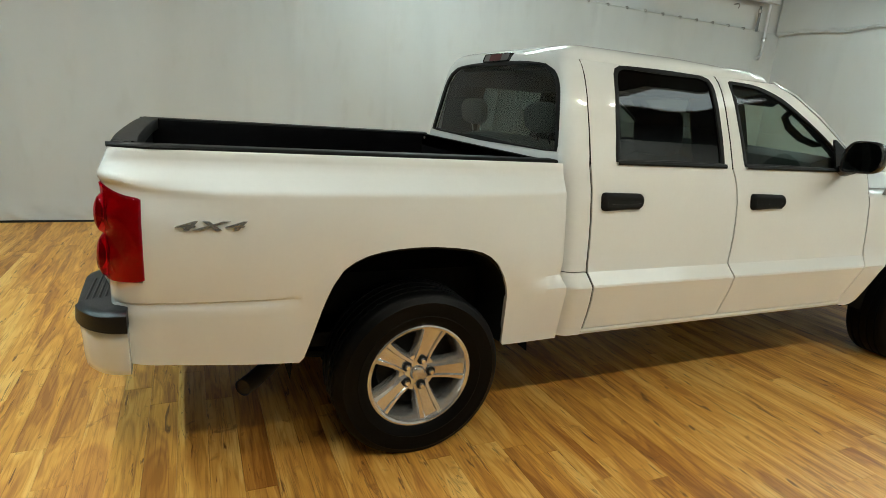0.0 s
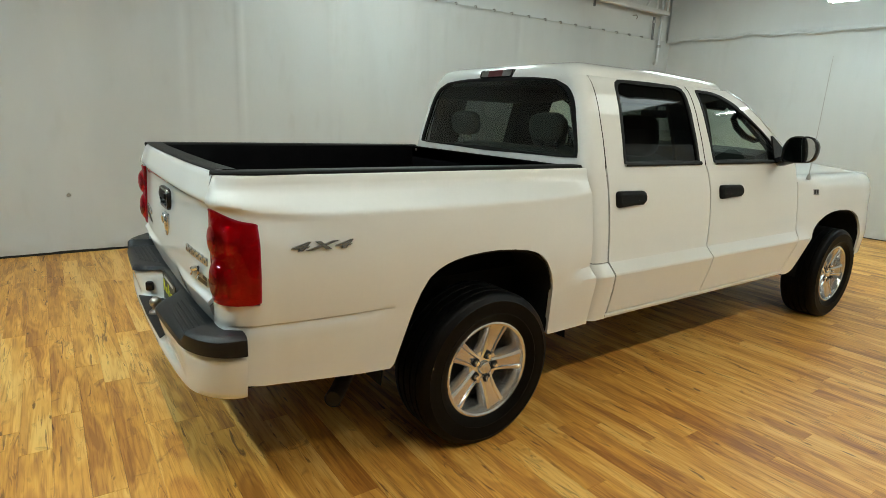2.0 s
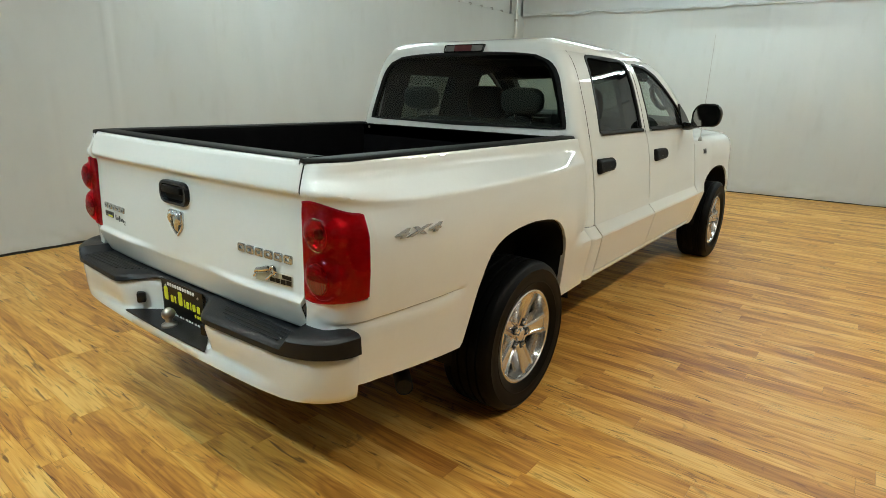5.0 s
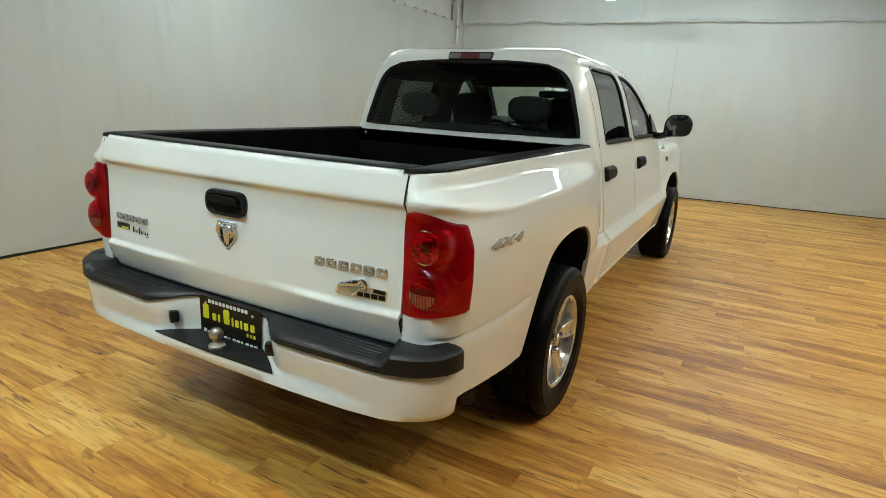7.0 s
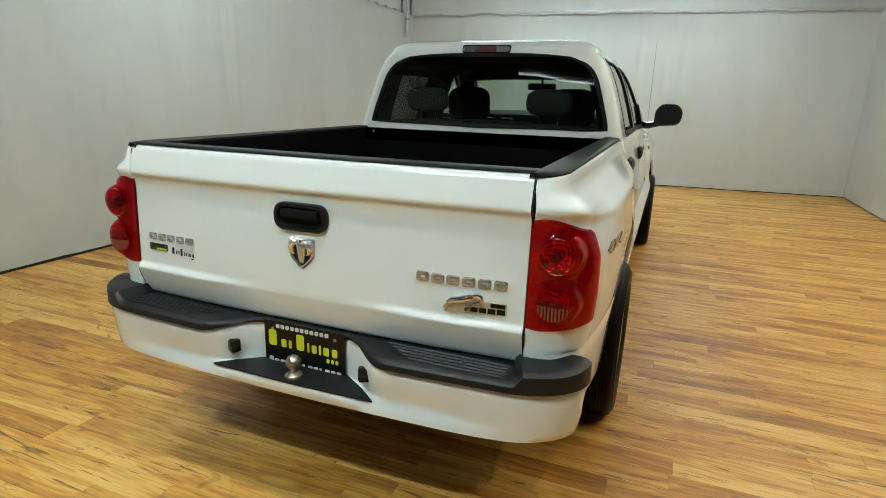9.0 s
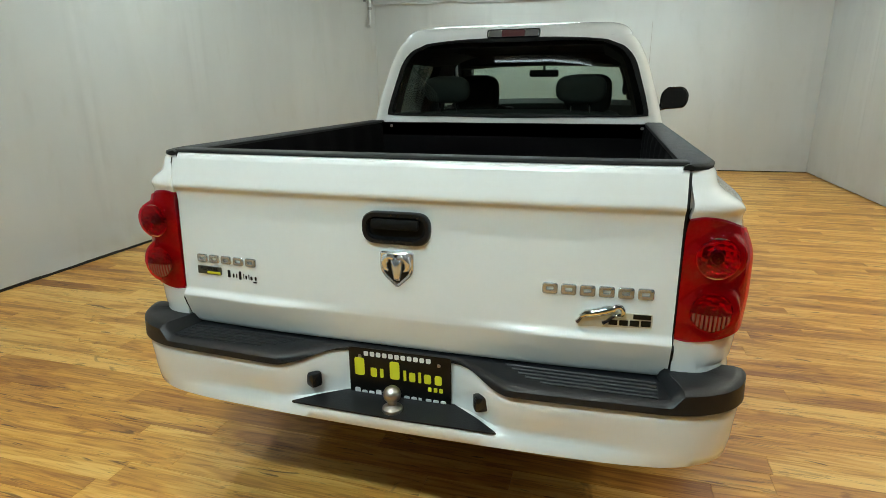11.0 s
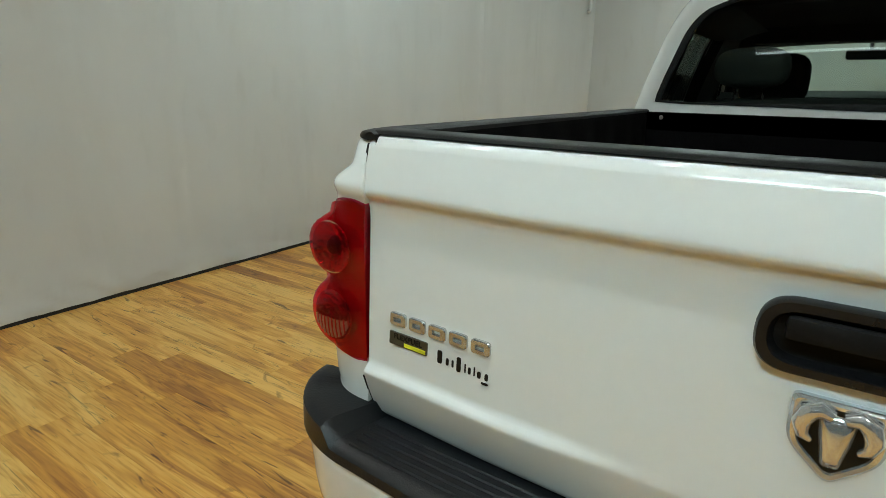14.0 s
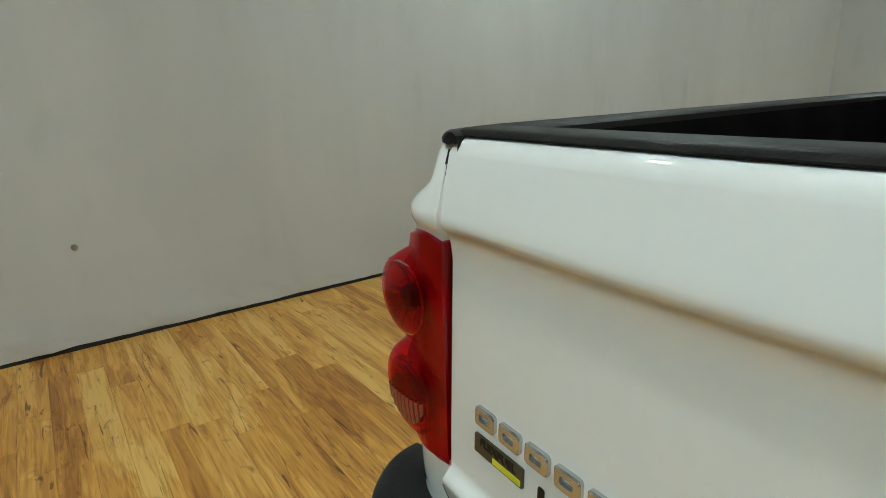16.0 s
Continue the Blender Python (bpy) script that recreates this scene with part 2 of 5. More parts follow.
PIPE = simple("galvanised_conduit", (0.62, 0.62, 0.60), rough=0.4, metal=0.5, vary=0.1, scale=30)
DARKPIPE = simple("dark_conduit", (0.12, 0.12, 0.118), rough=0.45, vary=0.15, scale=30)
# near-black that stands for shade in gaps and in the pipe's mouth
BLACKGAP = simple("black_gap_shade", (0.01, 0.01, 0.01), rough=0.7, vary=0.2)
WHITEENAMEL = simple("white_enamel", (0.75, 0.75, 0.73), rough=0.35, vary=0.03)
TUBE = emitter("fluorescent_tube", (0.74, 1.0, 1.03), COOL * 2.55)
BULB = emitter("warm_bulb", (0.975, 0.97, 0.80), WARM)
WHITEBULB = emitter("white_bulb", (0.97, 0.98, 0.89), WARM * 1.16)
PANELGLOW = emitter("panel_diffuser", (0.80, 0.98, 1.0), 2.8)
WALLTUBE = emitter("wall_side_tube", (0.82, 1.0, 0.98), COOL * 0.95)
FARTUBE = emitter("far_fluorescent_tube", (0.80, 0.98, 1.0), COOL * 0.15)
WORNTUBE = emitter("worn_fluorescent_tube", (0.73, 1.0, 1.04), COOL * 0.32)
FRONTTUBE = emitter("front_fluorescent_tube", (0.80, 0.98, 1.0), COOL * 0.85)
BRIGHTTUBE = emitter("new_fluorescent_tube", (0.82, 1.0, 0.98), COOL * 1.5)


# ---- mesh helpers ----
def link(name, bm, material, parent=None, label="", smooth=True, sharp=35):
    bmesh.ops.remove_doubles(bm, verts=bm.verts, dist=0.00012)
    bmesh.ops.recalc_face_normals(bm, faces=bm.faces)
    me = bpy.data.meshes.new(name)
    bm.to_mesh(me)
    bm.free()
    me.materials.append(material)
    if smooth:
        me.polygons.foreach_set("use_smooth", [True] * len(me.polygons))
        me.set_sharp_from_angle(angle=radians(sharp))
    ob = new(name, me)
    if parent:
        ob.parent = parent
    if label:
        ob["label"] = label
    return ob


def part(name, bm, material, parent, label="", smooth=True, sharp=35):
    return link(name, bm, material, parent, label, smooth, sharp)


def quads(bm, rows, closed=False, cap=False):
    """Quads between rows of points, each row as long as the next."""
    vs = [[bm.verts.new(p) for p in row] for row in rows]
    n = len(vs[0])
    for a, b in zip(vs, vs[1:]):
        for i in range(n if closed else n - 1):
            j = (i + 1) % n
            f = [a[i], a[j], b[j], b[i]]
            try:
                bm.faces.new(f)
            except ValueError:
                pass
    if cap:
        bm.faces.new(vs[0])
        bm.faces.new(vs[-1][::-1])
    return vs


def box(bm, lo, hi, bevel=0.0, seg=2):
    g = bmesh.ops.create_cube(bm, size=1, matrix=Matrix.Translation([(a + b) / 2 for a, b in zip(lo, hi)]) @ Matrix.Diagonal([b - a for a, b in zip(lo, hi)] + [1]))
    if bevel:
        es = list({e for v in g["verts"] for e in v.link_edges})
        bmesh.ops.bevel(bm, geom=es, offset=bevel, segments=seg, affect="EDGES", profile=0.6)
    return bm


def tube(bm, pts, r, n=10, cap=True):
    """A round bar along points; r may be a list."""
    pts = [Vector(p) for p in pts]
    rows = []
    for i, p in enumerate(pts):
        d = (pts[min(i + 1, len(pts) - 1)] - pts[max(i - 1, 0)]).normalized()
        u = d.orthogonal().normalized() if i == 0 else (u - d * u.dot(d)).normalized()
        v = d.cross(u)
        rad = r[i] if isinstance(r, (list, tuple)) else r
        rows.append([p + rad * (math.cos(a) * u + math.sin(a) * v) for a in (2 * math.pi * k / n for k in range(n))])
    quads(bm, rows, closed=True, cap=cap)
    return bm


def lathe(bm, profile, centre, axis="y", n=48, closed=False):
    """Turns (radius, height) pairs round an axis through centre."""
    c = Vector(centre)
    rows = []
    for k in range(n + 1):
        a = 2 * math.pi * k / n
        row = []
        for r, h in profile:
            u, v = r * math.cos(a), r * math.sin(a)
            row.append(c + {"y": Vector((u, h, v)), "z": Vector((u, v, h)), "x": Vector((h, u, v))}[axis])
        rows.append(row)
    quads(bm, rows)
    return bm


def rounded(pts, r, n=4):
    """A closed 2D outline with its corners rounded. r: one radius or one for each corner."""
    out = []
    m = len(pts)
    for i in range(m):
        p = Vector(pts[i])
        a, b = Vector(pts[i - 1]) - p, Vector(pts[(i + 1) % m]) - p
        rad = r[i] if isinstance(r, (list, tuple)) else r
        d = min(rad, a.length * 0.48, b.length * 0.48)
        s, e = p + a.normalized() * d, p + b.normalized() * d
        for k in range(n + 1):
            t = k / n
            out.append(tuple(s * (1 - t) ** 2 + p * 2 * t * (1 - t) + e * t**2))
    return out


def slab(bm, loop, place, depth):
    """A plate: a closed 2D outline laid out by place(a, b, h), h from 0 to depth."""
    lo = [bm.verts.new(place(a, b, 0)) for a, b in loop]
    hi = [bm.verts.new(place(a, b, depth)) for a, b in loop]
    bm.faces.new(lo[::-1])
    bm.faces.new(hi)
    for i in range(len(loop)):
        j = (i + 1) % len(loop)
        bm.faces.new([lo[i], lo[j], hi[j], hi[i]])
    return bm


def dish(bm, loop, place, levels):
    """Shrinking rings of a 2D outline: levels of (scale, h); the last ring is closed."""
    cx = sum(p[0] for p in loop) / len(loop)
    cy = sum(p[1] for p in loop) / len(loop)
    rows = [[place(cx + (a - cx) * s, cy + (b - cy) * s, h) for a, b in loop] for s, h in levels]
    vs = quads(bm, rows, closed=True)
    bm.faces.new(vs[-1])
    return bm


def interp(x, table):
    return float(np.interp(x, [a for a, _ in table], [b for _, b in table]))


def smooth01(x, a, b):
    t = min(max((x - a) / (b - a), 0), 1)
    return t * t * (3 - 2 * t)


def spread(a, b, step):
    n = max(int(abs(b - a) / step + 0.999), 1)
    return [a + (b - a) * k / n for k in range(n + 1)]


def levels(step, *marks):
    """Values from the first mark to the last, with every mark among them."""
    out = [marks[0]]
    for a, b in zip(marks, marks[1:]):
        out += spread(a, b, step)[1:]
    return out


# ---- the hall ----
LEFT, RIGHT, BACK, CEILING = 3.47, -3.62, -8.6, 3.45


def front_x(y):
    return 7.55 - 0.09 * y


def slab_box(name, lo, hi, material, label, category):
    bm = bmesh.new()
    box(bm, lo, hi)
    return tagged(link(name, bm, material, smooth=False), label, category, kind="structure")


floor = slab_box("floor", (BACK - 0.3, RIGHT - 0.3, -0.2), (8.6, LEFT + 0.3, -0.009), SUBFLOOR, "yellow-brown wood laminate floor of narrow boards", "floor")
slab_box("wall_left", (BACK - 0.3, LEFT + 0.06, -0.2), (8.6, LEFT + 0.26, CEILING), WALLPAINT, "white painted wall behind the hanging tarpaulin", "wall")
slab_box("wall_right", (BACK - 0.3, RIGHT - 0.26, -0.2), (8.6, RIGHT - 0.06, CEILING), DARKWALL, "dark painted wall behind the hanging tarpaulin", "wall")
slab_box("wall_back", (BACK - 0.3, RIGHT - 0.06, -0.2), (BACK - 0.06, LEFT + 0.06, CEILING), DARKWALL, "dark painted end wall of the hall", "wall")
bm = bmesh.new()
for y0, y1 in ((RIGHT - 0.06, LEFT + 0.06),):
    a = [Vector((front_x(y) + 0.06 + d, y, z)) for y, d in ((y0, 0), (y1, 0), (y1, 0.2), (y0, 0.2)) for z in (-0.2, CEILING)]
    v = [bm.verts.new(p) for p in a]
    for f in ((0, 1, 3, 2), (2, 3, 5, 4), (4, 5, 7, 6), (6, 7, 1, 0), (0, 2, 4, 6), (1, 7, 5, 3)):
        bm.faces.new([v[i] for i in f])
tagged(link("wall_front", bm, WALLPAINT, smooth=False), "white painted wall behind the hanging tarpaulin", "wall", kind="structure")
slab_box("ceiling", (BACK - 0.3, RIGHT - 0.3, CEILING), (8.6, LEFT + 0.3, CEILING + 0.15), CEIL, "plain dark painted ceiling", "ceiling")


def curtain(name, start, along, length, z0, z1, inward, label, seed, fold=0.022, thick=0.006, hem=0.005):
    """A hanging sheet: soft vertical folds, a wavy lower hem and a rolled edge."""
    start, along, inward = Vector(start), Vector(along).normalized(), Vector(inward)
    bm = bmesh.new()
    rows = []
    ss = spread(0, length, 0.035)
    zs = [0, 0.004, 0.010, 0.017, 0.024, 0.032, 0.042, 0.055, 0.07, 0.085] + spread(0.1, 1, 0.045)
    pleats = random.Random(seed)
    lines = [(pleats.uniform(0, length), pleats.uniform(-0.10, 0.10), pleats.uniform(0.010, 0.035), pleats.choice((-1, 1)) * pleats.uniform(0.25, 0.6)) for _ in range(int(length * 1.1))]
    for side in (0, 1):
        sheet = []
        for f in zs:
            row = []
            for s in ss:
                n1 = noise.noise((s * 0.9 + seed, f * 0.5, 0.3)) * 1.6
                n2 = noise.noise((s * 3.1 + seed, f * 1.1 + 5, 1.7)) * 0.6
                # crumpled hem band, and a few long creases from top to bottom
                n3 = (noise.noise((s * 6.0 + seed, f * 22, 4.2)) * 1.5 + noise.noise((s * 17.0 + f * 60 + seed, f * 45, 2.2)) * 0.9 + 0.9) * 2.2 * max(0, 1 - f * 12)
                n2 += sum(a * math.exp(-(((s - c - lean * f) / w) ** 2)) * min(1, f * 4) for c, lean, w, a in lines if abs(s - c) < 0.25)
                d = fold * (0.2 + 0.8 * min(1, f * 5)) * (n1 + n2 + n3) - (thick if side else 0)
                zz = z0 + (z1 - z0) * f + (hem * noise.noise((s * 2.3 + seed, 9, 0)) * (1 - f) ** 4)
                row.append(start + along * s + inward * d + Vector((0, 0, zz)))
            sheet.append(row)
        rows.append(sheet)
    quads(bm, rows[0])
    quads(bm, rows[1])
    quads(bm, [rows[0][0], rows[1][0]])
    ob = link(name, bm, TARP, sharp=60)
    return tagged(ob, label, "curtain", "hall curtains")


curtain("tarpaulin_curtain", (-4.6, LEFT, 0), (1, 0, 0), 11.85, 0.023, 2.72, (0, -1, 0), "white tarpaulin curtain roped to a wall, soft vertical folds", 3.1)
fdir = Vector((-(front_x(RIGHT) - front_x(LEFT)), LEFT - RIGHT, 0))
curtain("tarpaulin_curtain", (front_x(RIGHT), RIGHT, 0), fdir, fdir.length, 0.016, 2.78, (-1, 0, 0), "white tarpaulin curtain hanging below a wrinkled valance", 11.7)
curtain("tarpaulin_curtain", (0.6, RIGHT, 0), (1, 0, 0), 7.29, 0.016, 2.85, (0, 1, 0), "white tarpaulin curtain hanging along a wall", 23.4)
curtain("valance", (front_x(RIGHT) - 0.045, RIGHT, 0), fdir, fdir.length, 2.70, 3.43, (-1, 0, 0), "wrinkled white tarpaulin valance over the lower curtain", 47.2, fold=0.045, hem=0.045)

# black strips that paint the shaded gap below walls and curtain hems
for nm, lo, hi in (("baseboard", (BACK, LEFT - 0.004, 0.0), (8.2, LEFT + 0.055, 0.018)), ("baseboard", (BACK, RIGHT - 0.055, 0.0), (8.2, RIGHT - 0.022, 0.05)), ("baseboard", (BACK - 0.055, RIGHT, 0.0), (BACK - 0.012, LEFT, 0.035))):
    slab_box(nm, lo, hi, BLACKGAP, "thin black strip painting the shaded gap at a wall's foot", "baseboard")
bm = bmesh.new()
quads(bm, [[Vector((front_x(y) + d, y, z)) for y in (RIGHT, LEFT)] for d, z in ((0.022, 0), (0.022, 0.05), (0.055, 0.05))])
tagged(link("baseboard", bm, BLACKGAP, smooth=False), "thin black strip painting the shaded gap at a wall's foot", "baseboard", kind="structure")

# rope with hooks that holds the curtain
rope = tagged(new("curtain_rope"), "thin sagging rope with small hooks along a curtain's top edge", "rope")
bm = bmesh.new()
pts = []
for k in range(107):
    x = -4.6 + k * 0.1117
    pts.append((x, LEFT - 0.035, 2.715 - 0.004 * abs(math.sin(math.pi * x / 0.302))))
tube(bm, pts, 0.0035, 6)
part("cord", bm, PIPE, rope)
hook_mesh = None
for k in range(38):
    x = -4.42 + k * 0.302
    if hook_mesh is None:
        bm = bmesh.new()
        tube(bm, [(0, 0.03, 0.012), (0, -0.012, 0.012), (0, -0.02, 0.0), (0, -0.012, -0.014), (0, 0.004, -0.012)], 0.006, 6)
        h = part("hook", bm, STEEL, rope)
        hook_mesh = h.data
        h.location = (x, LEFT - 0.035, 2.715)
    else:
        h = new("hook", hook_mesh)
        h.parent = rope
        h.location = (x, LEFT - 0.035, 2.715)

# conduits near the corner
for px, py, zb, r, lab in ((6.86, LEFT - 0.075, 2.34, 0.024, "grey vertical conduit pipe ending in an elbow"), (6.70, LEFT - 0.05, 2.70, 0.018, "thin dark vertical conduit pipe on a wall")):
    con = tagged(new("conduit_pipe"), lab, "pipe")
    con.location = (px, py, zb)
    bm = bmesh.new()
    tube(bm, [(0, 0, CEILING - zb), (0, 0, 0.06), (-0.004, 0, 0.03), (-0.03, 0, 0.005), (-0.06, 0, 0.0)] if r > 0.02 else [(0, 0, 0.34), (0, 0, 0)], r, 14)
    part("pipe", bm, PIPE if r > 0.02 else DARKPIPE, con)
    bm = bmesh.new()
    lathe(bm, [(r, 0.25), (r + 0.008, 0.25), (r + 0.008, 0.29), (r, 0.29)], (0, 0, 0), "z", 16)
    part("coupling", bm, STEEL, con)
bm = bmesh.new()
tube(bm, [(0, 0.04, 0.02), (0, -0.03, 0.02), (0, -0.05, -0.01), (0, -0.03, -0.04)], 0.009, 8)
o = tagged(link("wall_hook", bm, STEEL), "small dark metal hook high on a white wall", "hook")
o.location = (6.28, LEFT, 3.0)
# white steel beam high along the wall, hung from the ceiling
beam = tagged(new("steel_beam"), "white painted steel beam hung high along a wall", "beam")
bm = bmesh.new()
box(bm, (5.17, 3.30, 3.075), (6.93, 3.31, 3.14), 0.003, 1)
box(bm, (5.17, 3.31, 3.075), (6.93, 3.37, 3.085), 0.003, 1)
part("angle_bar", bm, WHITEENAMEL, beam)
for x0, x1 in ((5.6, 5.6), (6.35, 6.5), (6.62, 6.62), (6.9, 6.9)):
    bm = bmesh.new()
    tube(bm, [(x0, 3.325, 3.085), (x1, 3.325, CEILING)], 0.016, 8)
    part("strut", bm, WHITEENAMEL, beam)
bm = bmesh.new()
box(bm, (5.15, 3.31, 2.985), (5.185, 3.33, 3.075), 0.003, 1)
part("hanger_tab", bm, DARKPIPE, beam, "dark steel tab")
# screw eye low in the curtain
bm = bmesh.new()
lathe(bm, [(0.0, -0.012), (0.012, -0.012), (0.016, -0.006), (0.016, 0.0)], (0, 0, 0), "y", 14)
o = tagged(link("grommet", bm, STEEL), "small metal grommet set in a white tarpaulin", "grommet")
o.location = (-1.34, LEFT - 0.004, 0.535)


def strip_light(x, y, yaw, lit, length=1.8, z=3.12):
    flat = lit is TUBE
    lamp = tagged(new("strip_light"), "white hanging strip light with a flat glowing lens" if flat else "white hanging strip light with two lit fluorescent tubes", "ceiling lamp", "strip lights")
    lamp.matrix_basis = pose(x, y, z, 0, 0, yaw)
    bm = bmesh.new()
    quads(bm, [[(s * length / 2, a, b) for a, b in ((-0.11, 0.0), (-0.05, 0.07), (0.05, 0.07), (0.11, 0.0), (0.10, 0.0), (0.045, 0.062), (-0.045, 0.062), (-0.10, 0.0))] for s in (-1, 1)], closed=True)
    part("housing", bm, WHITEENAMEL, lamp, smooth=False)
    if flat:
        bm = bmesh.new()
        box(bm, (-length / 2 + 0.02, -0.062, -0.008), (length / 2 - 0.02, 0.062, 0.002))
        part("diffuser", bm, lit, lamp, "flat glowing white lens", smooth=False)
    for a in () if flat else (0.0,) if x < -5 else (-0.05, 0.05):
        bm = bmesh.new()
        tube(bm, [(-length / 2 + 0.02, a, -0.014), (length / 2 - 0.02, a, -0.014)], 0.018, 8)
        part("tube", bm, lit, lamp, "glowing white fluorescent tube")
    for a in (-length / 3, length / 3):
        bm = bmesh.new()
        tube(bm, [(a, 0, 0.07), (a, 0, CEILING - z)], 0.004, 6)
        part("hanger", bm, STEEL, lamp)
    return lamp


def spot_bulb(x, y, z=3.2, lit=None, r=0.05, deep=0.0):
    lamp = tagged(new("ceiling_spotlight"), "small white ceiling spotlight with a lit bulb", "ceiling lamp", "ceiling spotlights")
    lamp.location = (x, y, z)
    bm = bmesh.new()
    lathe(bm, [(0.03, CEILING - z), (0.03, 0.10), (0.07, 0.06), (0.075, 0.0), (0.078, -deep), (0.074, -deep), (0.068, 0.0), (0.06, 0.05)], (0, 0, 0), "z", 20)
    part("shade", bm, WHITEENAMEL, lamp)
    bm = bmesh.new()
    bmesh.ops.create_icosphere(bm, subdivisions=2, radius=r, matrix=Matrix.Translation((0, 0, -0.005)))
    part("bulb", bm, lit or BULB, lamp, "glowing bulb")
    return lamp


STRIPS = [(-5.2, 0.4, 90, FARTUBE), (-3.05, 0.12, 90, TUBE, 3.2, 1.3), (1.5, 2.0, 0, WALLTUBE), (5.2, 1.0, 90, BRIGHTTUBE, 3.25), (6.3, 0.215, 90, WORNTUBE, 2.893, 1.045), (6.0, -1.5, 90, FRONTTUBE)]
# a broad dim panel light over the front right of the hall
panel_light = tagged(new("panel_light"), "square white ceiling panel light with a glowing diffuser", "ceiling lamp")
panel_light.location = (3.95, -2.5, 3.3)
bm = bmesh.new()
quads(bm, [[(a * k, b * k2, z) for a, b in ((-1, -1), (1, -1), (1, 1), (-1, 1))] for k, k2, z in ((0.74, 0.59, 0.02), (0.78, 0.63, 0.0), (0.78, 0.63, 0.15), (0.5, 0.4, 0.15))], closed=True)
part("light_frame", bm, WHITEENAMEL, panel_light, smooth=False)
bm = bmesh.new()
box(bm, (-0.74, -0.59, 0.015), (0.74, 0.59, 0.025))
part("diffuser", bm, PANELGLOW, panel_light, "glowing cool white diffuser", smooth=False)
for sx, sy, yaw, lit, *more in STRIPS:
    strip_light(sx, sy, yaw, lit, more[1] if len(more) > 1 else 1.8, more[0] if more else 3.12)
for k in range(12):
    spot_bulb(-1.175 + 0.405 * k, -2.95, r=0.033)
# the deep shades are added to keep this row's light off cab and walls
for sy in (-1.7, -0.5, 0.7, 1.9):
    spot_bulb(-1.5, sy, lit=WHITEBULB, deep=0.062)


# ---- the pickup truck ----
truck = tagged(new("pickup_truck"), "pearl white crew cab pickup truck with black trim on wood floor", "pickup truck")

CAB = [(0.0, 0.84), (0.42, 0.868), (0.52, 0.883), (0.635, 0.903), (0.645, 0.905), (0.655, 0.902), (0.705, 0.863), (0.72, 0.858), (0.85, 0.842), (1.0, 0.817), (1.12, 0.796), (1.165, 0.785), (1.3, 0.748), (1.45, 0.699), (1.52, 0.669), (1.56, 0.645), (1.585, 0.626), (1.60, 0.609)]
BED = [(0.0, 0.86), (0.44, 0.876), (0.66, 0.897), (0.70, 0.903), (0.85, 0.914), (0.95, 0.913), (1.02, 0.904), (1.04, 0.9015), (1.048, 0.898), (1.053, 0.8925), (1.058, 0.8855), (1.063, 0.878), (1.108, 0.812), (1.117, 0.803), (1.126, 0.797), (1.134, 0.7935), (1.155, 0.789), (1.161, 0.786), (1.165, 0.781)]
GZ = [0.42, 0.44, 0.47, 0.52, 0.58, 0.635, 0.645, 0.655, 0.68, 0.705, 0.72, 0.78, 0.85, 0.93, 1.0, 1.06, 1.12, 1.15, 1.165]
BZ = [0.405, 0.44, 0.47, 0.52, 0.58, 0.63, 0.655, 0.669, 0.683, 0.690, 0.703, 0.72, 0.76, 0.80, 0.85, 0.90, 0.95, 0.99, 1.02, 1.03, 1.04, 1.045, 1.05, 1.0535, 1.057, 1.0605, 1.064, 1.068, 1.073, 1.078, 1.083, 1.088, 1.093, 1.098, 1.103, 1.108, 1.112, 1.116, 1.12, 1.125, 1.13, 1.134, 1.14, 1.155, 1.158, 1.161, 1.163, 1.165]


def cab_w(z):
    return interp(z, CAB)


def bed_w(x, z):
    w = interp(z, BED)
    s = smooth01(z, 0.70, 0.95)
    k = 0.72 * min(max((x + 0.25) / 0.88, 0), 1) ** 2 * s + min(max((x - 0.43) / 0.18, 0), 1) * (1 - 0.35 * smooth01(z, 0.70, 0.74)) * (1 - s)
    w = w * (1 - k) + cab_w(min(z, 1.165)) * k
    w -= 0.025 * (1 - 0.7 * smooth01(z, 1.03, 1.08)) * min(max((-0.58 - x) / 0.30, 0), 1.2) ** 1.4
    w -= 0.021 * smooth01(x, -0.70, -0.90) * math.exp(-(((z - 1.03) / 0.05) ** 2))
    if x < -0.464 and z > 0.655:
        # pressed groove that runs out before the wheel arch
        w -= smooth01(x, -0.464, -0.54) * interp(z, [(0.655, 0.0), (0.683, 0.011), (0.690, 0.004), (0.74, 0.001), (0.80, 0.0)])
    return w


def flange(bm, move):
    es = [e for e in bm.edges if e.is_boundary]
    g = bmesh.ops.extrude_edge_only(bm, edges=es)
    vs = [v for v in g["geom"] if isinstance(v, bmesh.types.BMVert)]
    for v in vs:
        v.co += move(v.co)
    return bm


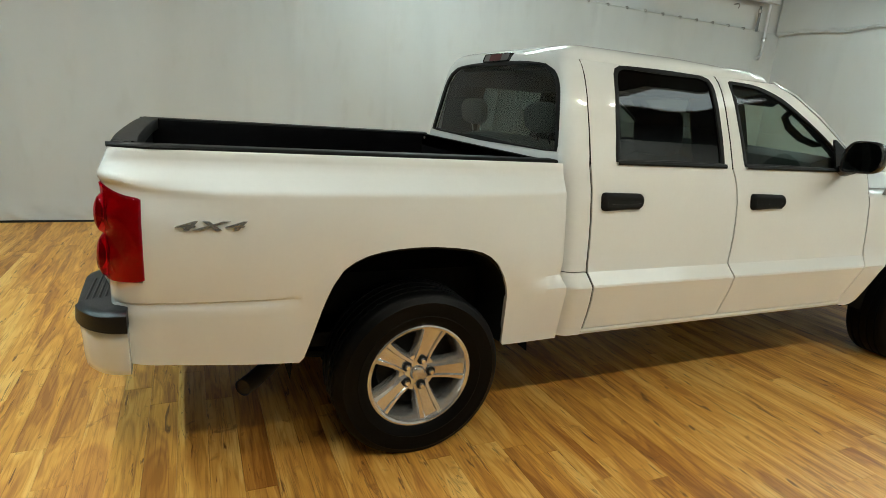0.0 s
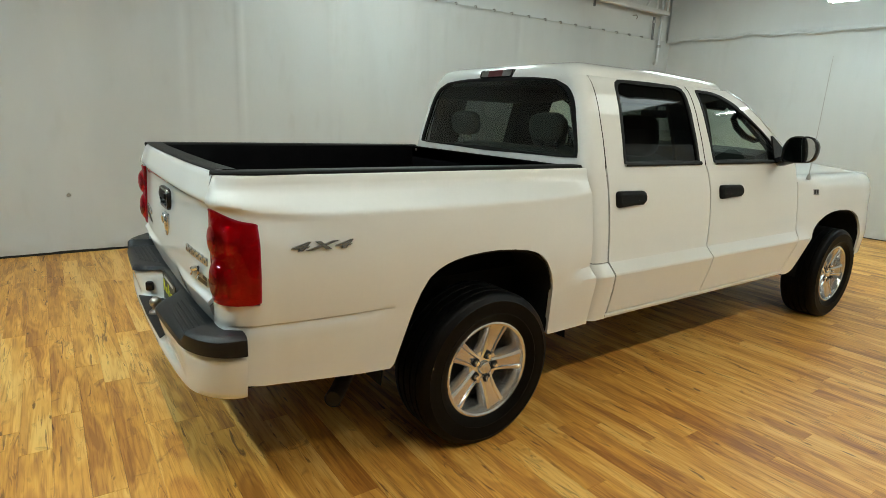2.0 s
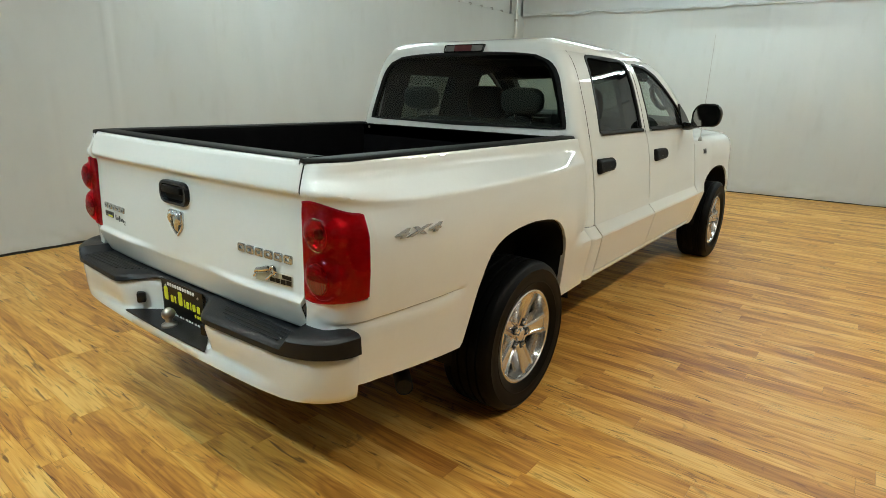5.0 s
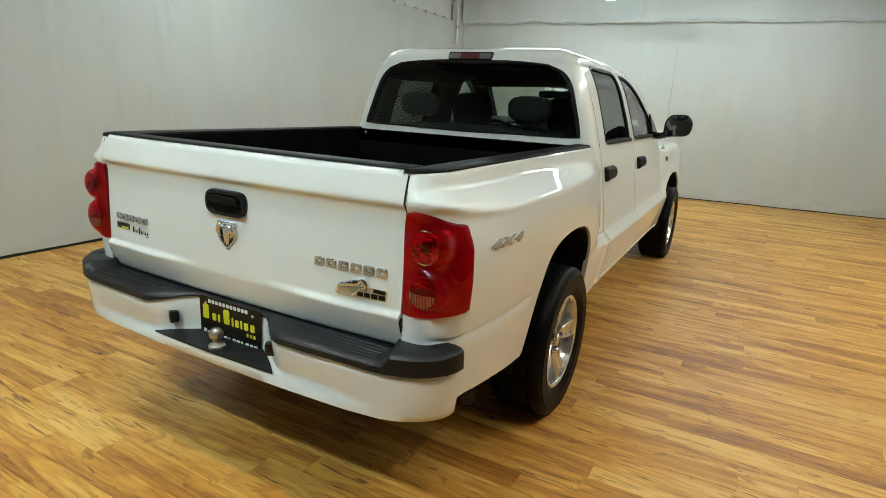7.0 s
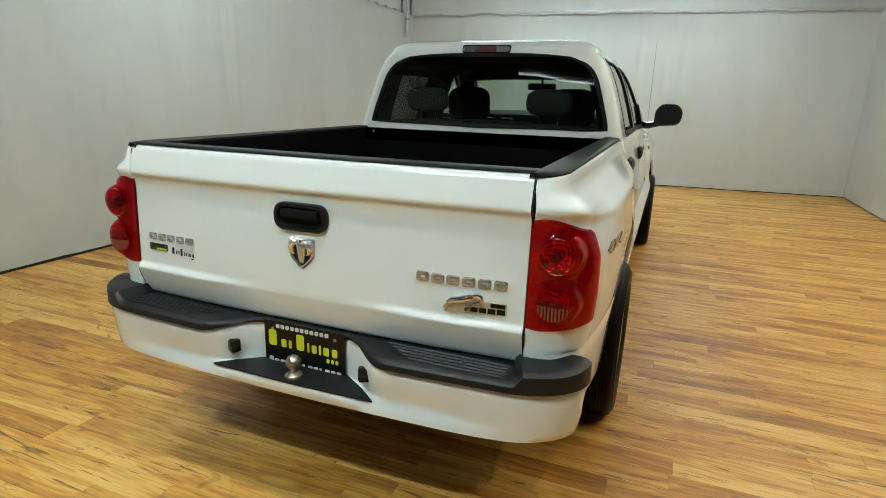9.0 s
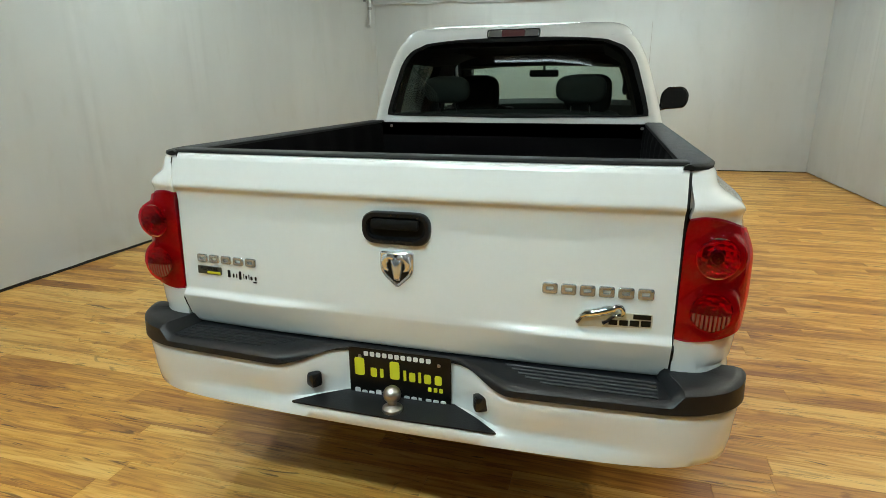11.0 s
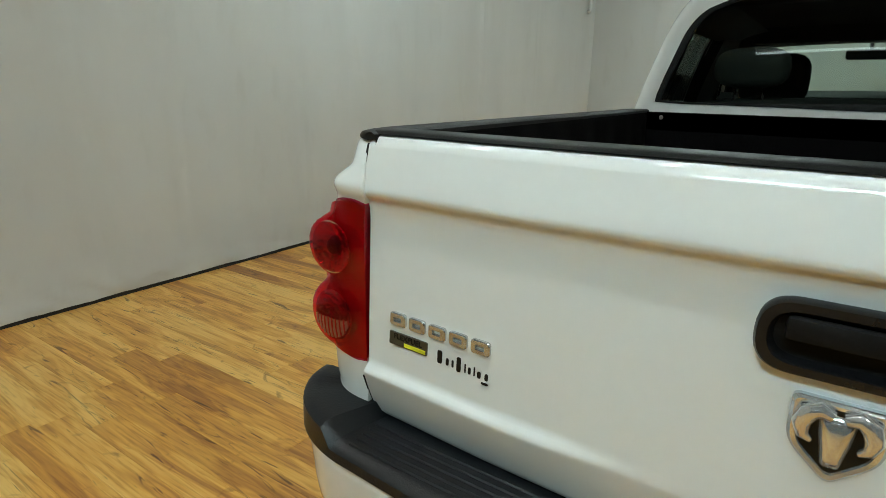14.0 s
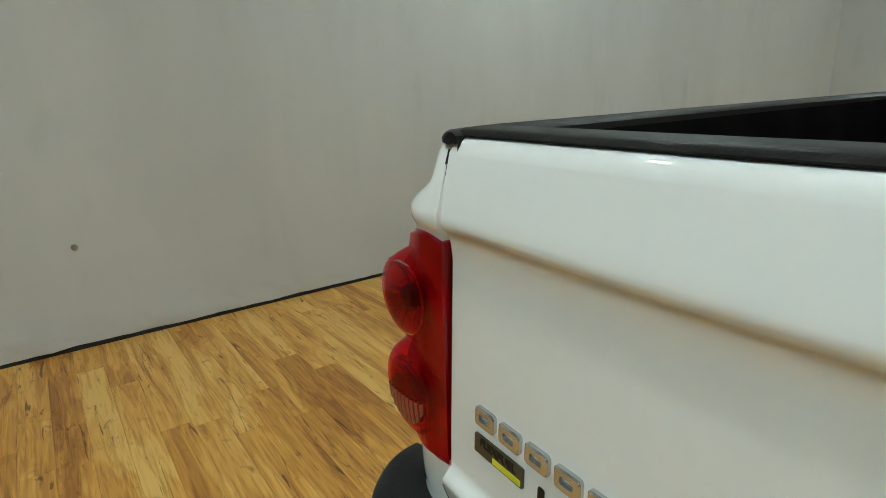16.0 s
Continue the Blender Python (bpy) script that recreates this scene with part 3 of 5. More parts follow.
def panel(xs, zs, zb, zt, surf, xl=None, xr=None, skip=None):
    """A body panel: a grid over x and z, held between zb(x) and zt(x), and between xl(z) and xr(z), laid on surf."""
    bm = bmesh.new()
    rows = []
    for z in zs:
        row = []
        for x in xs:
            zz = min(max(z, zb(x)), zt(x))
            xx = x
            if xl:
                xx = max(xx, xl(zz))
            if xr:
                xx = min(xx, xr(zz))
            row.append((xx, zz))
        rows.append(row)
    vs = [[bm.verts.new(surf(*p)) for p in row] for row in rows]
    for j in range(len(zs) - 1):
        for i in range(len(xs) - 1):
            q = [rows[j][i], rows[j][i + 1], rows[j + 1][i + 1], rows[j + 1][i]]
            cx, cz = sum(p[0] for p in q) / 4, sum(p[1] for p in q) / 4
            if max(p[0] for p in q) - min(p[0] for p in q) < 1e-5 or max(p[1] for p in q) - min(p[1] for p in q) < 1e-5:
                continue
            if skip and skip(cx, cz):
                continue
            bm.faces.new([vs[j][i], vs[j][i + 1], vs[j + 1][i + 1], vs[j + 1][i]])
    bmesh.ops.remove_doubles(bm, verts=bm.verts, dist=0.0002)
    bmesh.ops.dissolve_degenerate(bm, dist=0.0001, edges=bm.edges)
    loose = [v for v in bm.verts if not v.link_faces]
    bmesh.ops.delete(bm, geom=loose, context="VERTS")
    return bm


# rear corner of the bed: beyond X0 the side turns round a quarter ellipse towards the tailgate
X0, DEEP, INNER = -0.86, 0.197, 0.7108


def bed_point(u, z, side, out=0.0):
    """u above X0 is plain x; below it, X0 minus the angle (radians) times DEEP."""
    rise = 0.034 * smooth01(u, X0 + 0.03, X0 - DEEP * 1.1)  # the shoulder climbs towards the tailgate lip
    zw = interp(z, [(0.0, 0.0), (0.90, 0.90), (1.05 + rise, 1.05), (1.122, 1.122), (1.2, 1.2)])
    if u >= X0:
        return Vector((u, side * (bed_w(u, zw) + out), z))
    a = min((X0 - u) / DEEP, math.pi / 2)
    w = bed_w(X0 - 0.05, zw)
    x = X0 - DEEP * math.sin(a) ** 0.75
    y = INNER + (w - INNER) * max(math.cos(a), 0.0) ** 0.75
    n = Vector(((w - INNER + 1e-6) * -math.sin(a), DEEP * math.cos(a), 0)).normalized()
    # the lip over the lamp juts out a little, as on the tailgate
    x -= math.sin(a) * interp(z, [(1.045, 0.0), (1.06, 0.003), (1.075, 0.012), (1.089, 0.012), (1.155, -0.016), (1.165, -0.022)])
    lean = -0.010 * math.sin(a) * math.exp(-(((z - 1.085) / 0.04) ** 2))
    return Vector((x + n.x * out, side * (y + n.y * out) + lean, z))


ARCH = [(-0.47, 0.434), (-0.453, 0.452), (-0.42, 0.559), (-0.392, 0.651), (-0.365, 0.722), (-0.327, 0.782), (-0.29, 0.810), (-0.248, 0.830), (-0.20, 0.843), (-0.145, 0.852), (-0.07, 0.857), (0.008, 0.857), (0.10, 0.849), (0.17, 0.838), (0.215, 0.826), (0.255, 0.806), (0.291, 0.774), (0.32, 0.727), (0.341, 0.677), (0.354, 0.63), (0.356, 0.592), (0.357, 0.52), (0.359, 0.431), (0.365, 0.411), (0.7, 0.411)]


def bed_bottom(u):
    if u < -0.47:
        return interp(u, [(-1.3, 0.49), (-1.0, 0.474), (-0.48, 0.434)])
    return interp(u, ARCH)


UEND = X0 - DEEP * math.pi / 2
BU = levels(0.02, UEND, X0 - DEEP * 0.36, X0) + levels(0.04, X0, -0.47)[1:] + [-0.4645, -0.4635]
BU += [-0.455, -0.44] + levels(0.012, -0.42, -0.327) + levels(0.02, -0.31, 0.215) + levels(0.01, 0.225, 0.36) + levels(0.03, 0.365, 0.636)
BU = sorted(set(round(u, 5) for u in BU))


def lamp_edges(p):
    """Lower and upper edge of the tail lamp, from the tailgate (p = 0) round to the side (p = 1)."""
    return 0.748 + 0.016 * p, 1.062 - 0.036 * smooth01(p, 0.1, 1.0)


def under_lamp(u, z):
    p = (u - UEND) / (X0 - DEEP * 0.33 - UEND)
    z0, z1 = lamp_edges(p)
    return p < 0.95 and z0 + 0.012 < z < z1 - 0.008


BZL = sorted(set(BZ))

for side in (-1, 1):
    bm = panel(BU, BZL, bed_bottom, lambda u: 1.165, lambda u, z: bed_point(u, z, side), None, lambda z: 0.620 + 0.015 * smooth01(z, 0.71, 0.64), skip=under_lamp)
    flange(bm, lambda co: Vector((0.03, 0, 0)) if co.x < -0.93 else Vector((0, -side * 0.022, 0.006 if co.z < 0.6 else 0)))
    bed = part("bed_side", bm, PAINT, truck, sharp=24)
    # moulded trim inside the wheel arch lip
    bm = bmesh.new()
    arc = [p for p in ARCH[1:-2]]
    quads(bm, [[(x, side * (bed_w(x, z) - d), z - e) for x, z in arc] for d, e in ((0.012, -0.004), (0.016, 0.012), (0.05, 0.016), (0.28, 0.014))])
    part("wheel_arch_liner", bm, DARKMETAL, truck, "black wheel arch liner")

    # tail lamp
    def lamp_at(p, q, h):
        u = UEND + (X0 - DEEP * 0.33 - UEND) * p
        z0, z1 = lamp_edges(p)
        e = 0.006 * (max(0, abs(p - 0.5) * 2 - 0.8) * 5) ** 2
        z = z0 + e + (z1 - z0 - 2 * e) * q
        return bed_point(u, z, side, h)

    def lobed(p, q, h, deep):
        """The lamp's surface with two round lobes that face backwards."""
        at = lamp_at(p, q, h)
        for zc, rz in ((0.967, 0.058), (0.834, 0.066)):
            d = math.hypot((abs(at.y) - 0.784) / 0.064, (at.z - zc) / rz)
            k = 1 - smooth01(d, 0.97, 1.10)
            lobe = -1.078 + deep + 0.016 * min(d, 1.1) ** 3
            at.x = at.x * (1 - k) + min(at.x, lobe) * k
        return at

    PS, QS = spread(0, 1, 0.025), spread(0, 1, 0.02)
    bm = bmesh.new()
    swell = lambda p, q: 0.002 + 0.006 * smooth01(p, 0.0, 0.14) if p < 1 and 0 < q < 1 else (0.002 if p == 0 else -0.004)
    quads(bm, [[lobed(0, q, 0.0, 0.0) + Vector((0.03, 0, 0))] + [lobed(p, q, swell(p, q), 0.0) for p in PS] for q in QS])
    lamp = part("tail_lamp", bm, RED, truck, "red tail lamp lens with two round lobes", sharp=50)
    bm = bmesh.new()
    quads(bm, [[lobed(0, q, 0.0, 0.003) + Vector((0.03, side * 0.0008, 0))] + [lobed(p, q, 0.0015 if 0 < p < 1 and 0 < q < 1 else 0.0012, 0.003 if p == 0 else 0.032) for p in PS] for q in QS])
    part("lamp_housing", bm, REDBACK, lamp)
    for qc, dark in ((0.752, True), (0.277, False)):
        c, n = Vector((-1.0655, side * 0.784, 0.967 if dark else 0.834)), Vector((-1, 0, 0))
        t = Vector((0, 0, 1)).cross(n).normalized()
        up = n.cross(t)

        def on(a, r, h):
            return c + r * (math.cos(a) * t * 0.95 + math.sin(a) * up) + n * h

        ang = [2 * math.pi * k / 28 for k in range(28)]
        bm = bmesh.new()
        quads(bm, [[on(a, r, h) for a in ang] for r, h in ((0.050, 0.003), (0.047, 0.004), (0.042, 0.001), (0.033, -0.004), (0.022, -0.008), (0.012, -0.0095), (0.002, -0.0095))], closed=True)
        part("reflector_dish", bm, REFLECTOR, lamp)
        bm = bmesh.new()
        if dark:
            quads(bm, [[on(a, r, h) for a in ang] for r, h in ((0.017, -0.010), (0.014, 0.000), (0.008, 0.002), (0.002, 0.002))], closed=True)
            part("bulb_socket", bm, AMBERDARK, lamp)
        else:
            # ribbed reversing lens in the lower half
            sheet = []
            for o in spread(-0.043, 0.043, 0.00125):
                hgt = math.sqrt(0.044**2 - o * o)
                wave = 0.0042 * abs(math.cos(math.pi * o / 0.0095))
                rib = []
                for f in (1.0, 0.85, 0.6, 0.35, 0.06):
                    q_ = Vector((0, side * 0.784, 0.834)) + t * o - up * hgt * f
                    d_ = math.hypot((abs(q_.y) - 0.784) / 0.064, (q_.z - 0.834) / 0.066)
                    rib.append((-1.0755 + 0.016 * d_**3 - wave, q_.y, q_.z))
                sheet.append(rib)
            quads(bm, sheet)
            part("reversing_lens", bm, CLEARLENS, lamp, "clear ribbed reversing lens")

    # rail cap
    bm = bmesh.new()
    rows = []
    for x, yo in [(-1.044, 0.716), (-1.038, 0.728), (-1.02, 0.748), (-0.98, 0.764)] + [(x, 0.776) for x in spread(-0.92, 0.60, 0.12)]:
        yi = 0.692
        rows.append([(x, side * y, z) for y, z in ((yo - 0.006, 1.163), (yo + 0.001, 1.165), (yo + 0.001, 1.170), (yo - 0.004, 1.175), (yo - 0.010, 1.177), (yi + 0.010, 1.177), (yi + 0.002, 1.173), (yi, 1.165), (yi, 1.12))])
    quads(bm, rows)
    bm.faces.new([bm.verts.new(p) for p in rows[0][:-1]])
    part("bed_rail_cap", bm, PLASTIC, truck, "black plastic bed rail cap")

    # lettering on the side
    cu = bpy.data.curves.new("badge", "FONT")
    cu.body, cu.size, cu.shear, cu.extrude, cu.offset, cu.space_character = "4X4", 0.040, 0.35, 0.004, 0.0014, 1.2
    cu.align_x, cu.align_y = "CENTER", "CENTER"
    tmp = bpy.data.objects.new("badge", cu)
    me = bpy.data.meshes.new_from_object(tmp)
    bpy.data.objects.remove(tmp)
    me.materials.clear()
    me.materials.append(SATIN)
    for v in me.vertices:
        bx, bz = -0.761 - side * v.co.x * 2.55, 0.9455 + v.co.y * 0.95
        v.co = (bx, side * (bed_w(bx, bz) + 0.002 + v.co.z), bz)
    bd = new("side_badge", me)
    bd.parent = truck
    bd["label"] = "chrome 4X4 lettering"

# bed liner
bm = bmesh.new()
xs = spread(-0.985, 0.565, 0.05)
rib = lambda k: 0.008 if k % 4 in (1, 2) else 0.0
for side in (-1, 1):
    quads(bm, [[(x, side * (0.690 - 0.01 * t - rib(k) * (0.05 < t < 0.95)), 1.165 - 0.465 * t) for k, x in enumerate(xs)] for t in (0, 0.06, 0.1, 0.5, 0.94, 1.0)])
ys = spread(-0.68, 0.68, 0.04)
quads(bm, [[(x, y, 0.70 + rib(k)) for k, y in enumerate(ys)] for x in (-0.985, 0.565)])
quads(bm, [[(0.565, y, z) for y in (-0.69, 0.69)] for z in (0.70, 1.165)])
quads(bm, [[(0.565, y, z) for y in (-0.69, 0.69)] for z in (1.165, 1.165)])
quads(bm, [[(-0.985, y, z) for y in (-0.69, 0.69)] for z in (0.70, 1.165)])
part("bed_liner", bm, LINER, truck, "ribbed black bed liner", sharp=20)
bm = bmesh.new()
quads(bm, [[(x, y, z) for y in (-0.755, 0.755)] for x, z in ((0.565, 1.10), (0.565, 1.168), (0.60, 1.168), (0.60, 0.5))])
part("bed_front_panel", bm, LINER, truck, "black front wall of the bed")
for y in (-0.68, 0.635):
    bm = bmesh.new()
    lathe(bm, [(0.0, -0.006), (0.006, -0.006), (0.008, -0.002), (0.008, 0.0)], (0.562, y, 1.149), "x", 12)
    part("liner_bolt", bm, STEEL, truck, "bright bolt head")

# tailgate
TG = [(0.64, -1.052), (0.648, -1.0575), (0.70, -1.0695), (0.735, -1.0755), (0.752, -1.076), (0.80, -1.074), (0.95, -1.067), (1.02, -1.063), (1.035, -1.0628), (1.049, -1.0645), (1.058, -1.0675), (1.064, -1.0715), (1.071, -1.0785), (1.078, -1.082), (1.089, -1.0805), (1.155, -1.0625), (1.167, -1.0545), (1.174, -1.043)]


def gate_x(y, z):
    x = interp(z, TG)
    k = smooth01(abs(y), 0.14, 0.42)
    x -= 0.015 * k * interp(z, [(0.645, 0.0), (0.738, 1.0), (0.742, 1.0), (0.757, 0.0)])
    return x + 0.010 * (y / 0.7) ** 2 + 0.008 * smooth01(abs(y), 0.40, 0.72)


# dark joints beside the tailgate
for side in (-1, 1):
    bm = bmesh.new()
    quads(bm, [[(x, side * y, z) for y in (0.702, 0.7125)] for x, z in [(max(gate_x(0.7065, z) + 0.0012, -1.042 if 0.745 < z < 1.06 else -2), z) for z in levels(0.02, 0.65, 1.158)]])
    part("tailgate_joint", bm, SEAL, truck, "dark joint beside the tailgate")

bm = panel(spread(-0.7060, 0.7060, 0.0403), [0.64, 0.648, 0.655, 0.67, 0.685, 0.70, 0.715, 0.726, 0.734, 0.738, 0.742, 0.747, 0.752, 0.757, 0.765, 0.80, 0.85, 0.90, 0.95, 1.0, 1.03, 1.049, 1.054, 1.058, 1.061, 1.064, 1.0675, 1.071, 1.0745, 1.078, 1.084, 1.089, 1.10, 1.12, 1.147, 1.152, 1.155, 1.162, 1.167, 1.174], lambda y: 0.64, lambda y: 1.174, lambda y, z: Vector((gate_x(y, z), y, z)))
flange(bm, lambda co: Vector((0.03, 0, 0)))
gate = part("tailgate", bm, PAINT, truck, sharp=50)
bm = bmesh.new()
rows = []
for y in spread(-0.706, 0.706, 0.06):
    b = 0.010 * (y / 0.7) ** 2 + 0.008 * smooth01(abs(y), 0.40, 0.72)
    rows.append([(x + b, y, z) for x, z in ((-1.044, 1.172), (-1.051, 1.172), (-1.051, 1.174), (-1.047, 1.178), (-1.041, 1.180), (-0.985, 1.180), (-0.976, 1.175), (-0.974, 1.165), (-0.974, 1.12))])
vs = quads(bm, rows)
part("tailgate_cap", bm, PLASTIC, gate, "black plastic tailgate top cap")


def on_gate(h0=0.0):
    return lambda a, b, h: Vector((gate_x(a, b) - h0 - h, a, b))


def flat_gate(x0):
    return lambda a, b, h: Vector((x0 - h, a, b))


# tailgate handle: bezel, dished pocket and pull bar
lp = rounded([(-0.096, 0.948), (0.096, 0.948), (0.096, 1.036), (-0.096, 1.036)], 0.0415, 8)
bm = bmesh.new()
quads(bm, [[flat_gate(-1.066)(a * s, 0.992 + (b - 0.992) * s2, h) for a, b in lp] for s, s2, h in ((1.0, 1.0, -0.004), (1.0, 1.0, 0.010), (0.97, 0.94, 0.015), (0.86, 0.72, 0.015), (0.82, 0.64, 0.008), (0.80, 0.60, 0.001))], closed=True)
hd = part("tailgate_handle", bm, GLOSSBLACK, gate, "black tailgate handle in an oval bezel")
bm = bmesh.new()
dish(bm, lp, lambda a, b, h: flat_gate(-1.066)(a, b, h), [(0.80, 0.001), (0.5, 0.0), (0.2, 0.0)])
part("handle_pocket", bm, PLASTIC, hd)
bm = bmesh.new()
box(bm, (-1.088, -0.066, 0.990), (-1.070, 0.066, 1.018), 0.008)
part("pull_bar", bm, PLASTIC, hd)

# shield badge and name plates, drawn as plain chrome shapes
shield = rounded([(-0.047, 0.928), (-0.047, 0.868), (0.0, 0.825), (0.047, 0.868), (0.047, 0.928)], [0.008, 0.02, 0.012, 0.02, 0.008], 4)
bm = bmesh.new()
cz = 0.886
quads(bm, [[flat_gate(-1.069)(a * s, cz + (b - cz) * s, h) for a, b in shield] for s, h in ((1, -0.003), (1, 0.006), (0.92, 0.010), (0.82, 0.009), (0.78, 0.005))], closed=True)
em = part("shield_badge", bm, SILVER, gate, "chrome shield badge with a dark field")
bm = bmesh.new()
slab(bm, [(a * 0.79, cz + (b - cz) * 0.79) for a, b in shield], flat_gate(-1.070), 0.005)
part("badge_field", bm, BLACKINK, em, smooth=False)
bm = bmesh.new()
dish(bm, rounded([(-0.019, 0.913), (-0.016, 0.882), (-0.009, 0.846), (0.009, 0.846), (0.016, 0.882), (0.019, 0.913)], 0.005, 3), flat_gate(-1.074), [(1, 0), (0.92, 0.004), (0.65, 0.008), (0.25, 0.010)])
part("badge_relief", bm, SILVER, em)
for s in (-1, 1):
    bm = bmesh.new()
    tube(bm, [(-1.079, s * y, z) for y, z in ((0.006, 0.912), (0.018, 0.917), (0.029, 0.910), (0.034, 0.896), (0.031, 0.882), (0.022, 0.876))], [0.007, 0.010, 0.011, 0.010, 0.007, 0.003], 12)
    part("badge_relief", bm, SILVER, em)


def chrome_row(name, y0, y1, z0, z1, n, label, slant=0.15, material=SATIN, gap=0.18, deep=0.006):
    """A row of separate plain raised blocks, as wide as the name plate that they stand for."""
    w = (y1 - y0) / n
    for k in range(n):
        a0, a1 = y0 + w * (k + gap / 2), y0 + w * (k + 1 - gap / 2)
        loop = rounded([(a0, z0), (a1, z0), (a1, z1), (a0, z1)], 0.006, 3)
        bm = bmesh.new()
        cx, cy = (a0 + a1) / 2, (z0 + z1) / 2
        ring = lambda s, t, h: [on_gate()(cx + (a - cx) * s, cy + (b - cy) * t, h) for a, b in loop]
        quads(bm, [ring(1, 1, -0.001), ring(1, 1, deep * 0.7), ring(0.9, 0.86, deep), ring(0.50, 0.36, deep), ring(0.44, 0.28, deep * 0.3), ring(0.44, 0.28, -0.001)], closed=True)
        part(name, bm, material, gate, label)


chrome_row("letter_block", 0.655, 0.438, 0.847, 0.871, 5, "plain raised chrome block of a name plate")
chrome_row("letter_block", -0.385, -0.660, 0.849, 0.877, 6, "plain raised chrome block of a name plate")
bm = bmesh.new()
slab(bm, rounded([(0.653, 0.810), (0.567, 0.810), (0.567, 0.834), (0.653, 0.834)], 0.002, 2), on_gate(0.0), 0.003)
fp = part("small_plate", bm, PLATEGREY, gate, "small dark grey and yellow plate")
cu = bpy.data.curves.new("print", "FONT")
cu.body, cu.size, cu.extrude, cu.offset, cu.align_x, cu.align_y = "FLEXFUEL", 0.0145, 0.0005, 0.0004, "CENTER", "CENTER"
tmp = bpy.data.objects.new("print", cu)
me = bpy.data.meshes.new_from_object(tmp)
bpy.data.objects.remove(tmp)
me.materials.clear()
me.materials.append(BLACKINK)
for v in me.vertices:
    v.co = on_gate(0.0035)(0.610 - v.co.x * 1.02, 0.8268 + v.co.y * 0.95, v.co.z)
ob = new("printed_word", me)
ob.parent = fp
ob["label"] = "black printed word"
bm = bmesh.new()
slab(bm, [(0.618, 0.812), (0.570, 0.812), (0.570, 0.819), (0.618, 0.819)], on_gate(0.0), 0.0038)
part("print_bar", bm, YELLOW, fp, smooth=False)
# dealer sticker: plain black shapes
STICKER = [(0.545, 0.015, 0.806, 0.829), (0.527, 0.009, 0.807, 0.820), (0.515, 0.006, 0.807, 0.820), (0.505, 0.013, 0.803, 0.829), (0.489, 0.004, 0.806, 0.822), (0.482, 0.008, 0.806, 0.818), (0.471, 0.004, 0.806, 0.822), (0.464, 0.010, 0.805, 0.817), (0.450, 0.010, 0.805, 0.817), (0.456, 0.020, 0.797, 0.801)]
for a0, a1, b0, b1 in [(a, a - w, b0, b1) for a, w, b0, b1 in [(a, w * 0.66, b0, b1) for a, w, b0, b1 in STICKER]]:
    bm = bmesh.new()
    slab(bm, rounded([(a0, b0), (a1, b0), (a1, b1), (a0, b1)], 0.003, 2), on_gate(0.0005), 0.0008)
    part("sticker_mark", bm, BLACKINK, gate, "plain black sticker mark", smooth=False)
# trim badge: gold plate with chrome relief and black bars
bm = bmesh.new()
slab(bm, rounded([(-0.480, 0.770), (-0.658, 0.778), (-0.658, 0.812), (-0.60, 0.812), (-0.49, 0.800)], 0.004, 2), on_gate(0.0), 0.004)
tb = part("trim_badge", bm, GOLD, gate, "gold trim plate with chrome relief")
bm = bmesh.new()
path = [(-0.487, 0.797), (-0.500, 0.806), (-0.525, 0.811), (-0.548, 0.818), (-0.562, 0.822)]
tube(bm, [on_gate(0.008)(a, b, 0) for a, b in path], [0.006, 0.010, 0.011, 0.012, 0.009], 12)
part("badge_relief", bm, CHROME, tb, "chrome bar-shaped relief")
bm = bmesh.new()
ring = [(-0.5755 + 0.012 * math.cos(k * math.pi / 8), 0.818 + 0.012 * math.sin(k * math.pi / 8)) for k in range(15)]
tube(bm, [on_gate(0.010)(a, b, 0) for a, b in ring], [0.0065] * 12 + [0.005, 0.004, 0.003], 10)
part("badge_relief", bm, CHROME, tb, "chrome ring-shaped relief")
for path in ([(-0.478, 0.781), (-0.484, 0.788), (-0.492, 0.800)], [(-0.540, 0.784), (-0.550, 0.789), (-0.562, 0.800), (-0.570, 0.806)]):
    bm = bmesh.new()
    tube(bm, [on_gate(0.006)(a, b, 0) for a, b in path], [0.006, 0.005, 0.0045, 0.004][: len(path)], 8)
    part("badge_relief", bm, CHROME, tb)
for a0, a1, b0, b1 in ((-0.612, -0.654, 0.799, 0.811), (-0.555, -0.576, 0.780, 0.793), (-0.580, -0.601, 0.780, 0.794), (-0.605, -0.627, 0.780, 0.795), (-0.631, -0.654, 0.781, 0.796)):
    bm = bmesh.new()
    slab(bm, [(a0, b0), (a1, b0), (a1, b1), (a0, b1)], on_gate(0.004), 0.0015)
    part("print_bar", bm, BLACKINK, tb, smooth=False)


# ---- rear bumper ----
def bumper_plan(full=True):
    """Points along the bumper's outer face: (x, y, inward x, inward y)."""
    half = [(-1.180 + 0.021 * (y / 0.66) ** 2, y, 1.0, 0.0) for y in levels(0.02, 0.0, 0.14, 0.36) + spread(0.36, 0.66, 0.04)[1:]]
    for k in range(1, 15):
        f = radians(90) * k / 14
        half.append((-1.000 - 0.159 * math.cos(f), 0.66 + 0.224 * math.sin(f), math.cos(f), -math.sin(f)))
    return [(x, -y, a, -b) for x, y, a, b in half[:0:-1]] + half


def recess(y):
    return 1 - smooth01(abs(y), 0.155, 0.335)


def bumper_top(y):
    return 0.608 + 0.026 * recess(y)


